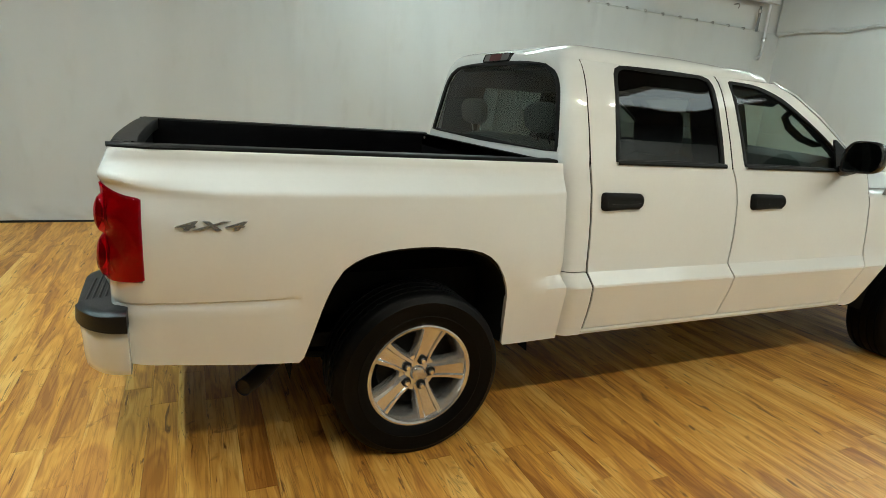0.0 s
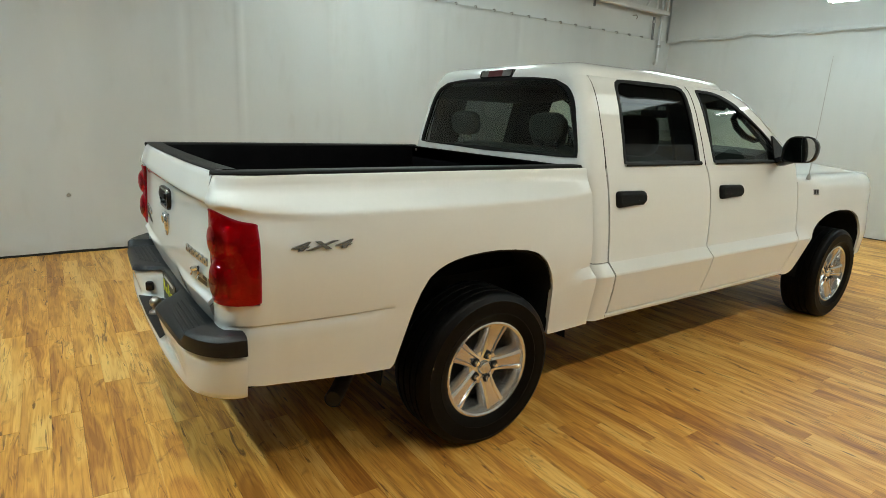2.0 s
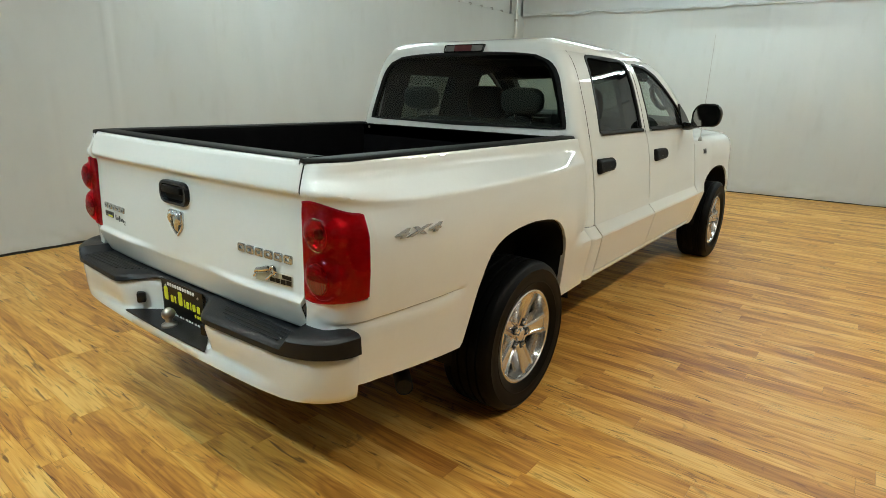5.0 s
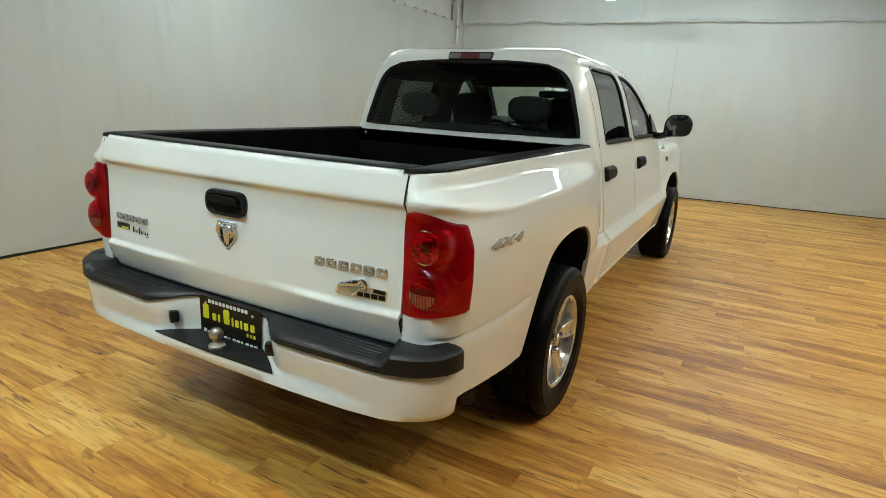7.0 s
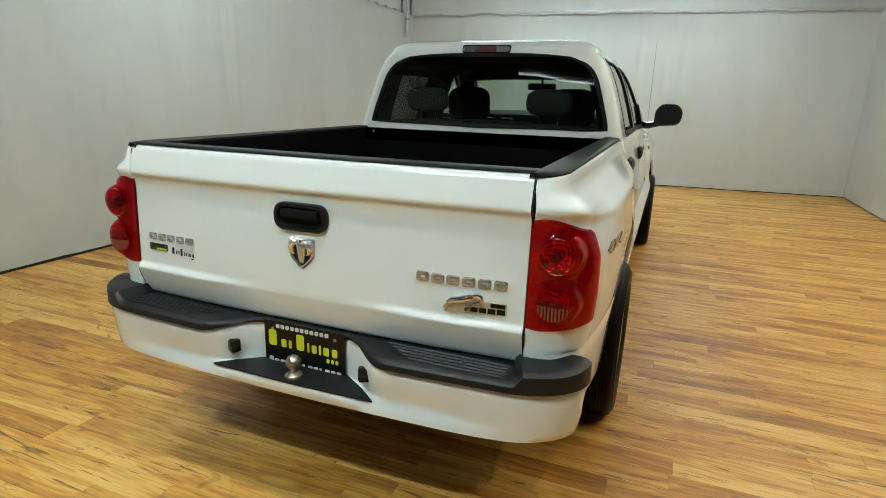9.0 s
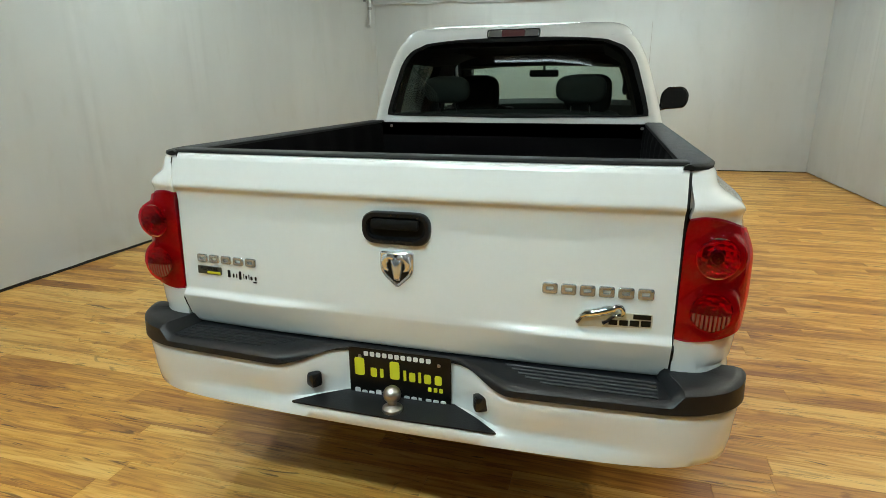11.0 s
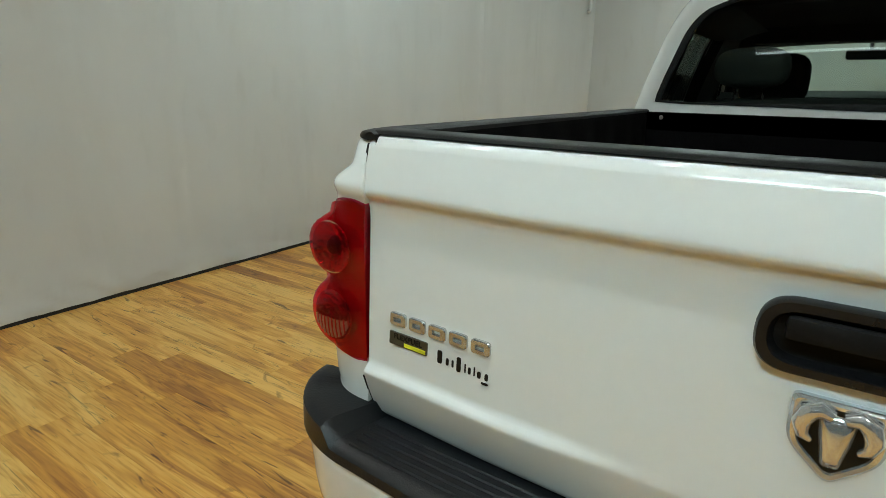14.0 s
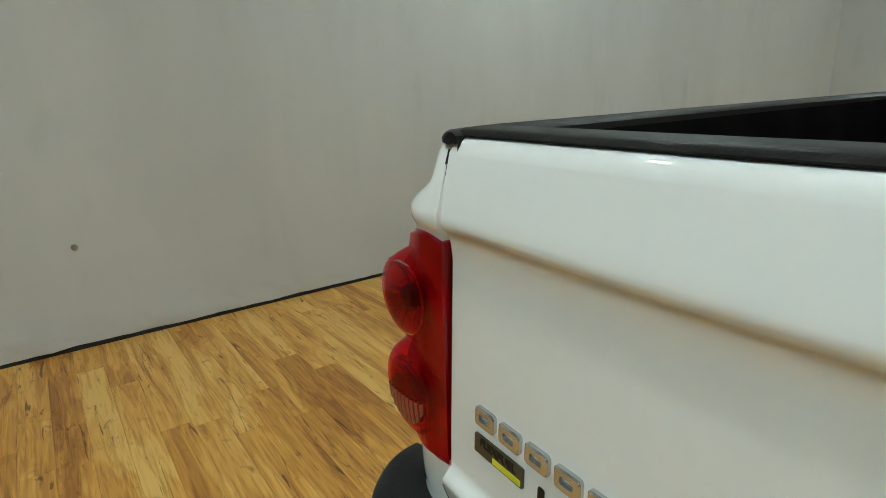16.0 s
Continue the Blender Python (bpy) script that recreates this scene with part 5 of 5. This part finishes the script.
        bm = frame_ring(o4, i4, lambda a, b: on(a, min(b, 1.60)), ret=(0, -side * 0.02, 0))
        part("window_frame", bm, PAINT, door, sharp=40)
        part("window_seal", rim_strip(i4, lambda a, b, h: on(a, b, h), 0.011, 0.003), SEAL, door, "black rubber window seal")
        part("window_glass", pane(i4, lambda a, b: on(a, b, -0.008)), gl, door)
        # belt moulding
        bm = bmesh.new()
        x0, x1 = (0.905, 1.575) if nm == "rear_door" else (1.715, 2.60)
        quads(bm, [[(x, side * (cab_w(1.175) + d), z) for x in (x0, x1)] for d, z in ((-0.002, 1.166), (0.010, 1.167), (0.012, 1.176), (0.006, 1.186), (-0.010, 1.187))])
        part("belt_moulding", bm, SEAL, door, "black belt moulding")
        # inner trim of door and frame
        bm = frame_ring(o4, [(a + (b - a) * 0.0 + (c - a) * 0.0, d) for (a, d), (b, c) in zip(i4, i4)], lambda a, b: on(a, min(b, 1.60), -0.035))
        part("frame_trim", bm, TRIM, door)
        bm = bmesh.new()
        quads(bm, [[(x, side * (cab_w(z) - 0.05), z) for x in spread(xa(0.9) + 0.01, xb(0.9) - 0.01, 0.2)] for z in (0.46, 0.7, 1.0, 1.178)])
        part("door_trim", bm, TRIM, door, "dark inner door trim")
        # handle
        h0, h1 = hx
        bm = bmesh.new()
        lp = rounded([(h0, 0.966), (h1 - 0.006, 0.976), (h1, 1.040), (h0, 1.048)], [0.026, 0.030, 0.031, 0.024], 7)
        lp = [(a, b + 0.004 * math.sin((a - h0) * 9)) for a, b in lp]
        cx, cz_ = (h0 + h1) / 2, 1.008
        quads(bm, [[on(cx + (a - cx) * s, cz_ + (b - cz_) * t, h) for a, b in lp] for s, t, h in ((1, 1, -0.004), (1, 1, 0.006), (0.97, 0.92, 0.014), (0.9, 0.75, 0.022), (0.86, 0.55, 0.024), (0.8, 0.2, 0.022))], closed=True)
        dish(bm, lp, lambda a, b, h: on(cx + (a - cx), cz_ + (b - cz_) * 0.25, h), [(0.8, 0.022), (0.4, 0.022)])
        hd_ = part("door_handle", bm, PLASTIC, door, "black plastic door handle", sharp=50)
        bm = bmesh.new()
        box(bm, (h0 + 0.05, min(side * (cab_w(0.985) - 0.002), side * (cab_w(0.985) + 0.018)), 0.976), (h1 - 0.03, max(side * (cab_w(0.985) - 0.002), side * (cab_w(0.985) + 0.018)), 0.992), 0.005)
        part("grip_recess", bm, SEAL, hd_)

    # windscreen pillar
    bm = bmesh.new()
    rows = [[], [], [], []]
    for k, (x, z) in enumerate(APILLAR):
        w = cab_w(z)
        t = k / (len(APILLAR) - 1)
        rows[0].append((x + 0.006, side * (w - 0.012), z))
        rows[1].append((x + 0.010, side * (w + 0.001), z + 0.002))
        rows[2].append((x + 0.030, side * (w - 0.010), z + 0.009))
        rows[3].append((x + 0.060, side * (w - 0.055), z + 0.010))
    quads(bm, rows)
    part("windscreen_pillar", bm, PAINT, truck, sharp=50)

    # front fender
    def fender_w(x, z):
        w = interp(z, [(0.0, 0.86), (0.42, 0.872), (0.60, 0.892), (0.70, 0.885), (0.80, 0.872), (0.92, 0.868), (1.0, 0.852), (1.035, 0.832), (1.06, 0.795), (1.075, 0.74)])
        k = smooth01(x, 3.15, 2.70)
        w = w * (1 - k) + (cab_w(min(z, 1.10)) if z < 1.04 else interp(z, [(1.04, 0.808), (1.06, 0.79), (1.075, 0.74)])) * k
        return w * (1 - 0.22 * max(0, (x - 3.75) / 0.55) ** 2)

    FARCH = [(2.50, 0.43), (2.66, 0.405), (2.74, 0.42), (2.80, 0.50), (2.86, 0.60), (2.93, 0.68), (3.02, 0.752), (3.12, 0.792), (3.24, 0.812), (3.36, 0.818), (3.48, 0.812), (3.60, 0.792), (3.68, 0.755), (3.735, 0.69), (3.77, 0.60), (3.79, 0.50), (3.80, 0.43), (4.3, 0.45)]
    xs = levels(0.04, 2.55, 2.75) + levels(0.018, 2.76, 3.14) + levels(0.03, 3.16, 3.62) + levels(0.012, 3.63, 3.80) + levels(0.05, 3.82, 4.30)
    bm = panel(xs, [0.40, 0.42, 0.46, 0.50, 0.55, 0.60, 0.65, 0.70, 0.75, 0.80, 0.86, 0.92, 0.97, 1.0, 1.02, 1.035, 1.048, 1.06, 1.068, 1.075], lambda x: interp(x, FARCH), lambda x: 1.075 - 0.18 * max(0, (x - 3.9) / 0.4) ** 2, lambda x, z: Vector((x, side * fender_w(x, z), z)), lambda z: front_seam(z) + GAP)
    flange(bm, lambda co: Vector((0, -side * 0.025, 0)))
    fd = part("front_fender", bm, PAINT, truck, sharp=30)
    bm = bmesh.new()
    slab(bm, rounded([(2.925, 0.945), (2.985, 0.945), (2.985, 0.985), (2.925, 0.985)], 0.004, 2), lambda a, b, h: Vector((a, side * (fender_w(a, b) + h), b)), 0.004)
    bg = part("fender_badge", bm, CHROME, fd, "small chrome engine badge")
    for a0 in (2.932, 2.960):
        bm = bmesh.new()
        slab(bm, [(a0, 0.952), (a0 + 0.02, 0.952), (a0 + 0.02, 0.978), (a0, 0.978)], lambda a, b, h: Vector((a, side * (fender_w(a, b) + 0.003 + h), b)), 0.002)
        part("print_bar", bm, BLACKINK, bg, smooth=False)
    bm = bmesh.new()
    quads(bm, [[(x, side * (fender_w(x, z) - d), z - e) for x, z in FARCH[1:-1]] for d, e in ((0.014, -0.003), (0.018, 0.012), (0.30, 0.014))])
    part("wheel_arch_liner", bm, DARKMETAL, truck)

    # door mirror
    bm = bmesh.new()
    face = rounded([(0.882, 1.180), (1.068, 1.192), (1.084, 1.29), (1.045, 1.346), (0.925, 1.344), (0.886, 1.295)], [0.03, 0.05, 0.05, 0.05, 0.045, 0.04], 5)
    cx, cz_ = 0.983, 1.262
    quads(bm, [[Vector((2.268 + d, side * (cx + (a - cx) * s), cz_ + (b - cz_) * s)) for a, b in face] for s, d in ((0.90, 0.012), (0.93, 0.0), (1.0, 0.004), (1.02, 0.022), (0.98, 0.05), (0.86, 0.076), (0.6, 0.094), (0.25, 0.10))], closed=True)
    mr = part("door_mirror", bm, GLOSSBLACK, truck, "black door mirror", sharp=60)
    bm = bmesh.new()
    dish(bm, [(cx + (a - cx) * 0.90, cz_ + (b - cz_) * 0.90) for a, b in face], lambda a, b, h: Vector((2.280 + h, side * a, b)), [(1, 0), (0.5, 0.001), (0.2, 0.001)])
    part("mirror_glass", bm, MIRROR, mr)
    bm = bmesh.new()
    tube(bm, [(2.47, side * 0.785, 1.178), (2.40, side * 0.84, 1.178), (2.34, side * 0.92, 1.20)], [0.030, 0.026, 0.024], 10)
    part("mirror_arm", bm, GLOSSBLACK, mr)
    bm = bmesh.new()
    slab(bm, rounded([(2.40, 1.168), (2.63, 1.168), (2.52, 1.268), (2.40, 1.345)], 0.02, 3), lambda a, b, h: on(a, b, 0.002 + h), 0.012)
    part("mirror_sail", bm, GLOSSBLACK, mr)

# hood, cowl, plain nose
bm = bmesh.new()
quads(bm, [[(x, y * (1 - 0.22 * max(0, (x - 3.75) / 0.55) ** 2), 1.078 + 0.055 * (1 - (y / 0.745) ** 2) - 0.18 * max(0, (x - 3.9) / 0.4) ** 2) for y in spread(-0.745, 0.745, 0.07)] for x in spread(2.74, 4.30, 0.1)])
part("hood", bm, PAINT, truck)
bm = bmesh.new()
quads(bm, [[(x, y, z - 0.04 * (y / 0.73) ** 2) for y in spread(-0.74, 0.74, 0.1)] for x, z in ((2.62, 1.150), (2.70, 1.140), (2.76, 1.128))])
part("cowl", bm, PLASTIC, truck, "black windscreen cowl")
bm = bmesh.new()
quads(bm, [[(4.30 + 0.05 * (1 - (y / 0.68) ** 2) + d, y, z) for y in spread(-0.68, 0.68, 0.1)] for d, z in ((-0.02, 1.06), (0.02, 0.95), (0.02, 0.70), (0.07, 0.66), (0.07, 0.45), (0.0, 0.42))])
part("nose", bm, PAINT, truck)

# windscreen
def screen(u, v):
    """u across (-1..1), v up (0..1)."""
    wl = 0.705 + (0.572 - 0.705) * v
    return Vector((2.735 + (2.045 - 2.735) * v + 0.04 * (1 - u * u) * (1 - 0.3 * v), u * wl, 1.165 + (1.607 - 1.165) * v + 0.012 * math.sin(math.pi * v)))


bm = bmesh.new()
quads(bm, [[screen(u, v) for u in spread(-1, 1, 0.1)] for v in spread(0, 1, 0.1)])
part("windscreen", bm, CLEAR, truck, "clear green-tinted windscreen")

# antenna
bm = bmesh.new()
tube(bm, [(2.87, -0.815, 1.05), (2.87, -0.815, 1.075), (2.872, -0.815, 1.09), (2.885, -0.814, 1.48), (2.90, -0.813, 1.87)], [0.016, 0.012, 0.0028, 0.0022, 0.0018], 8)
part("antenna", bm, STEEL, truck, "thin steel whip antenna")

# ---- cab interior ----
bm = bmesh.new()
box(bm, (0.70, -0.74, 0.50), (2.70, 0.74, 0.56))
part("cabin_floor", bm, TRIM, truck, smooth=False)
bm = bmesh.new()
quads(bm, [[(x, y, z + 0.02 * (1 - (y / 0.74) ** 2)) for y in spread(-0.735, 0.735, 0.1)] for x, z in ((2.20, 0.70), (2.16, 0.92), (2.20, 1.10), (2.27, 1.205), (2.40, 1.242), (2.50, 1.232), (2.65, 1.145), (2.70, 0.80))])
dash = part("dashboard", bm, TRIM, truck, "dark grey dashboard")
bm = bmesh.new()
box(bm, (2.16, 0.22, 1.04), (2.40, 0.52, 1.20), 0.03)
part("instrument_hood", bm, TRIM, dash)


def torus(bm, c, r, t, axis_tilt, n=32, m=8):
    rot = Matrix.Translation(c) @ Matrix.Rotation(axis_tilt, 4, "Y")
    rows = []
    for k in range(n + 1):
        a = 2 * math.pi * k / n
        rows.append([rot @ Vector(((t * math.cos(b)), (r + t * math.sin(b)) * math.cos(a), (r + t * math.sin(b)) * math.sin(a))) for b in (2 * math.pi * j / m for j in range(m))])
    quads(bm, rows, closed=True)


bm = bmesh.new()
torus(bm, (2.04, 0.37, 1.06), 0.185, 0.015, radians(-25))
sw = part("steering_wheel", bm, TRIM, truck, "dark steering wheel")
bm = bmesh.new()
box(bm, (2.03, 0.30, 1.0), (2.07, 0.44, 1.09), 0.015)
tube(bm, [(2.05, 0.37, 1.05), (2.25, 0.37, 0.98)], 0.03, 10)
part("steering_hub", bm, TRIM, sw)
bm = bmesh.new()
lp = rounded([(-0.122, 1.425), (0.100, 1.425), (0.100, 1.478), (-0.122, 1.478)], 0.018, 4)
slab(bm, lp, lambda a, b, h: Vector((2.17 + h, a, b)), 0.03)
tube(bm, [(2.20, -0.01, 1.47), (2.19, -0.01, 1.56)], 0.010, 8)
part("interior_mirror", bm, TRIM, truck, "dark interior mirror")


def cushion(bm, c, size, tilt=0.0, n=10, e=3.2):
    """A padded block: a superellipsoid."""
    rot = Matrix.Translation(c) @ Matrix.Rotation(tilt, 4, "Y")
    f = lambda v: math.copysign(abs(v) ** (2 / e), v)
    rows = []
    for j in range(n + 1):
        b = -math.pi / 2 + math.pi * j / n
        rows.append([rot @ Vector((size[0] / 2 * f(math.cos(b)) * f(math.cos(a)), size[1] / 2 * f(math.cos(b)) * f(math.sin(a)), size[2] / 2 * f(math.sin(b)))) for a in (2 * math.pi * k / 20 for k in range(20))])
    quads(bm, rows, closed=True)


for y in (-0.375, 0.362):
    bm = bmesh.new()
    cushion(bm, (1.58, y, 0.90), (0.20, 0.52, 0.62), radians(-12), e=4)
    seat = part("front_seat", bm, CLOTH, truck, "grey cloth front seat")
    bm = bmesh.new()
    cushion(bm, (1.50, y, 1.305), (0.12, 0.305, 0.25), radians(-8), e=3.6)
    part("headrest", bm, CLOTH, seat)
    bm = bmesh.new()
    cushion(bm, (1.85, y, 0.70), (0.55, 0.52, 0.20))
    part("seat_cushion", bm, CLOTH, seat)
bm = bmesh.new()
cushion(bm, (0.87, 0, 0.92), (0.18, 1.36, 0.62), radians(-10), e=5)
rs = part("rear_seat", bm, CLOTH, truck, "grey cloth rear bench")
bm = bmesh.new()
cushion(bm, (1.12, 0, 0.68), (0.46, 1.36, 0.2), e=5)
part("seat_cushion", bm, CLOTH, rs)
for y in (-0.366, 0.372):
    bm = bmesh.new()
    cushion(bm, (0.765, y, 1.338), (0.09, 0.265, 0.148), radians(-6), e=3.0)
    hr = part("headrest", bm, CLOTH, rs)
    for d in (-0.05, 0.05):
        bm = bmesh.new()
        tube(bm, [(0.80, y + d, 1.18), (0.768, y + d, 1.32)], 0.006, 8)
        part("headrest_post", bm, CHROME, rs)

for side in (-1, 1):
    bm = bmesh.new()
    quads(bm, [[(x, side * (cab_w(z) - d), z) for x, d in ((1.40, 0.040), (1.44, 0.085), (1.72, 0.11), (1.78, 0.040))] for z in spread(0.60, 1.59, 0.1)])
    part("pillar_trim", bm, TRIM, truck, "dark inner pillar trim")
    bm = bmesh.new()
    quads(bm, [[(x, side * (cab_w(z) - 0.045 - 0.07 * max(0, 0.78 - x) / 0.1), z) for x in (0.68, 0.74, 0.80, 0.88, 0.97)] for z in spread(1.10, 1.59, 0.07)])
    part("pillar_trim", bm, TRIM, truck, "dark inner pillar trim")

    # inner trim of the windscreen pillar
    bm = bmesh.new()
    quads(bm, [[(x + dx, side * (cab_w(z) - d), z + dz) for x, z in APILLAR[:-1]] for dx, d, dz in ((0.0, 0.022, 0.0), (-0.018, 0.060, -0.030), (0.0, 0.105, -0.026), (0.05, 0.115, 0.0))])
    part("pillar_trim", bm, TRIM, truck, "dark inner pillar trim")

    # dark trim along the roof's side, over the windows
    bm = bmesh.new()
    quads(bm, [[(x, side * (cab_w(z) - d), z + dz * smooth01(x, 1.6, 2.0)) for x in spread(0.69, 2.0, 0.1)] for d, z, dz in ((0.06, 1.592, 0.0), (0.035, 1.50, 0.05), (0.055, 1.484, 0.06), (0.12, 1.50, 0.05), (0.18, 1.565, 0.0))])
    part("roof_rail_trim", bm, TRIM, truck, "dark trim over the side windows")

# grab handle on the passenger's windscreen pillar
bm = bmesh.new()
tube(bm, [(2.18, -0.625, 1.475), (2.135, -0.622, 1.435), (2.185, -0.62, 1.385), (2.30, -0.62, 1.330), (2.42, -0.625, 1.302), (2.475, -0.64, 1.310)], [0.016, 0.019, 0.020, 0.020, 0.018, 0.016], 10)
part("grab_handle", bm, TRIM, truck, "dark grab handle on the windscreen pillar")

# header over the windscreen and two folded sun visors
bm = bmesh.new()
quads(bm, [[(x, y, z + zy * (1 - (y / 0.6) ** 2)) for y in spread(-0.60, 0.60, 0.06)] for x, z, zy in ((1.90, 1.575, 0.02), (1.98, 1.490, 0.018), (2.05, 1.480, 0.022), (2.09, 1.50, 0.02), (2.06, 1.585, 0.02))])
part("windscreen_header", bm, HEADLINER, truck, "dark header over the windscreen")
for y0, y1 in ((-0.52, -0.14), (0.14, 0.52)):
    bm = bmesh.new()
    box(bm, (1.86, y0, 1.500), (2.03, y1, 1.516), 0.006)
    part("sun_visor", bm, HEADLINER, truck, "folded grey sun visor")

# ---- underbody ----
bm = bmesh.new()
box(bm, (-0.95, -0.60, 0.42), (4.0, 0.60, 0.50))
part("floor_pan", bm, DARKMETAL, truck, smooth=False)
# unseen rails, set low to keep side light from under the truck
for y in (-0.45, 0.45):
    bm = bmesh.new()
    box(bm, (-0.90, y - 0.04, 0.285), (4.1, y + 0.04, 0.45), 0.01)
    part("frame_rail", bm, DARKMETAL, truck)
for x, t in ((0.0, 0.045), (3.345, 0.04)):
    bm = bmesh.new()
    tube(bm, [(x, -0.68, 0.343), (x, 0.68, 0.343)], t, 14)
    part("axle", bm, DARKMETAL, truck)
bm = bmesh.new()
bmesh.ops.create_icosphere(bm, subdivisions=3, radius=0.12, matrix=Matrix.Translation((0.0, 0.0, 0.33)) @ Matrix.Diagonal((1.0, 1.2, 0.95, 1)))
part("differential", bm, DARKMETAL, truck)
for side in (-1, 1):
    for wx in (0.0, 3.345):
        bm = bmesh.new()
        quads(bm, [[(wx + r * math.cos(a), side * y, 0.36 + r * math.sin(a)) for a in (math.pi * k / 16 for k in range(17))] for r, y in ((0.50, 0.86), (0.50, 0.60), (0.02, 0.60))])
        quads(bm, [[(wx + s * 0.50, side * y, z) for y in (0.60, 0.86)] for s in (-1,) for z in (0.36, 0.45)])
        part("wheel_housing", bm, DARKMETAL, truck)
    bm = bmesh.new()
    quads(bm, [[(x, side * 0.60, z) for x in (0.5, 2.85)] for z in (0.42, 0.55)])
    part("sill_inner", bm, DARKMETAL, truck)
# unseen plate and cross members, added to darken the floor below
bm = bmesh.new()
box(bm, (1.55, -0.40, 0.245), (2.35, 0.40, 0.30), 0.02)
part("skid_plate_blocker", bm, DARKMETAL, truck, "unseen dark skid plate added to block light under the gearbox")
for x in (-0.82, 0.42, 2.75):
    bm = bmesh.new()
    box(bm, (x - 0.05, -0.41, 0.30), (x + 0.05, 0.41, 0.42), 0.015)
    part("cross_member", bm, DARKMETAL, truck)
# unseen springs, added to block light from the sides
for side in (-1, 1):
    bm = bmesh.new()
    for n, half in enumerate((0.64, 0.48, 0.32)):
        quads(bm, [[(x, side * y, 0.372 - 0.014 * n - 0.075 * (1 - (x / 0.64) ** 2) + h) for x in spread(-half, half, 0.08)] for y, h in ((0.50, 0.0), (0.56, 0.0), (0.56, -0.012), (0.50, -0.012), (0.50, 0.0))])
    part("leaf_spring_blocker", bm, DARKMETAL, truck, "unseen dark leaf spring added to block light by the rear axle", smooth=False)
bm = bmesh.new()
TAIL = [(-0.655, -0.760, 0.300), (-0.615, -0.715, 0.302), (-0.56, -0.65, 0.312), (-0.48, -0.57, 0.350)]
tube(bm, [(0.9, -0.30, 0.36), (0.5, -0.34, 0.36), (0.1, -0.34, 0.45), (-0.15, -0.40, 0.46), (-0.36, -0.47, 0.42)] + TAIL[::-1], 0.033, 14, cap=False)
pipe = part("exhaust_pipe", bm, PIPESTEEL, truck, "dull brownish exhaust pipe")
# capped black tube that paints the dark inside of the pipe's mouth
bm = bmesh.new()
tube(bm, [(x + 0.004, y + 0.004, z) for x, y, z in TAIL], 0.0305, 14)
part("pipe_bore_shade", bm, BLACKGAP, pipe, "black plug for the shade inside the pipe")
bm = bmesh.new()
box(bm, (-1.02, -0.52, 0.44), (-0.96, 0.52, 0.56), 0.01)
part("hitch_beam", bm, DARKMETAL, truck)

# tank, gearbox and spare tyre hung under the frame; the tank hangs low to block light
bm = bmesh.new()
box(bm, (0.55, 0.12, 0.235), (1.75, 0.60, 0.44), 0.04)
part("fuel_tank", bm, DARKMETAL, truck, "dark fuel tank")
bm = bmesh.new()
tube(bm, [(1.3, -0.05, 0.36), (1.9, -0.05, 0.36), (2.3, -0.05, 0.38), (2.9, -0.05, 0.42)], [0.09, 0.12, 0.14, 0.16], 14)
part("gearbox", bm, DARKMETAL, truck)
bm = bmesh.new()
lathe(bm, [(0.20, -0.08), (0.25, -0.095), (0.31, -0.09), (0.335, -0.05), (0.335, 0.05), (0.31, 0.09), (0.25, 0.095), (0.20, 0.08), (0.20, -0.08)], (-0.50, 0.06, 0.36), "z", 36)
part("spare_tyre", bm, RUBBER, truck, "black spare tyre")

# ---- the boards of the floor, laid across the hall ----
PW, PL = 0.112, 1.215
board_meshes = {}


def board_points(x0, x1, y0, y1):
    b, d = 0.0008, 0.0012
    return [(x0 + b, y0 + b, 0.0), (x1 - b, y0 + b, 0.0), (x1 - b, y1 - b, 0.0), (x0 + b, y1 - b, 0.0), (x0, y0, -d), (x1, y0, -d), (x1, y1, -d), (x0, y1, -d), (x0, y0, -0.012), (x1, y0, -0.012), (x1, y1, -0.012), (x0, y1, -0.012)]


FACES = [(0, 1, 2, 3), (4, 5, 1, 0), (5, 6, 2, 1), (6, 7, 3, 2), (7, 4, 0, 3), (8, 9, 5, 4), (9, 10, 6, 5), (10, 11, 7, 6), (11, 8, 4, 7)]
rng = random.Random(5)
rest_v, rest_f, near = [], [], []
x = -1.0 - PW * math.ceil((-1.0 - BACK) / PW)
while x < 8.5:
    y = RIGHT - 0.06 - rng.random() * PL
    while y < LEFT + 0.06:
        y0, y1 = max(y, RIGHT - 0.06), min(y + PL, LEFT + 0.06)
        if y1 - y0 > 0.03:
            box_ = (x + 0.0002, x + PW - 0.0002, y0 + 0.0003, y1 - 0.0003)
            cx, cy = x + PW / 2, (y0 + y1) / 2
            if -2.3 < cx < 2.6 and abs(cy) < 3.6 and len(near) < 300:
                near.append(box_)
            else:
                n = len(rest_v)
                rest_v += board_points(*box_)
                rest_f += [tuple(i + n for i in f) for f in FACES]
        y += PL
    x += PW
for x0, x1, y0, y1 in near:
    w, l = x1 - x0, y1 - y0
    key = (round(l, 3),)
    if key not in board_meshes:
        me = bpy.data.meshes.new("board")
        me.from_pydata(board_points(0, w, 0, l), [], FACES)
        me.materials.append(WOOD)
        board_meshes[key] = me
    o = new("board", board_meshes[key])
    o.parent = floor
    o.location = (x0, y0, 0)
me = bpy.data.meshes.new("boards")
me.from_pydata(rest_v, [], rest_f)
me.materials.append(WOOD)
o = new("boards", me)
o.parent = floor
o["kind"] = "stuff"
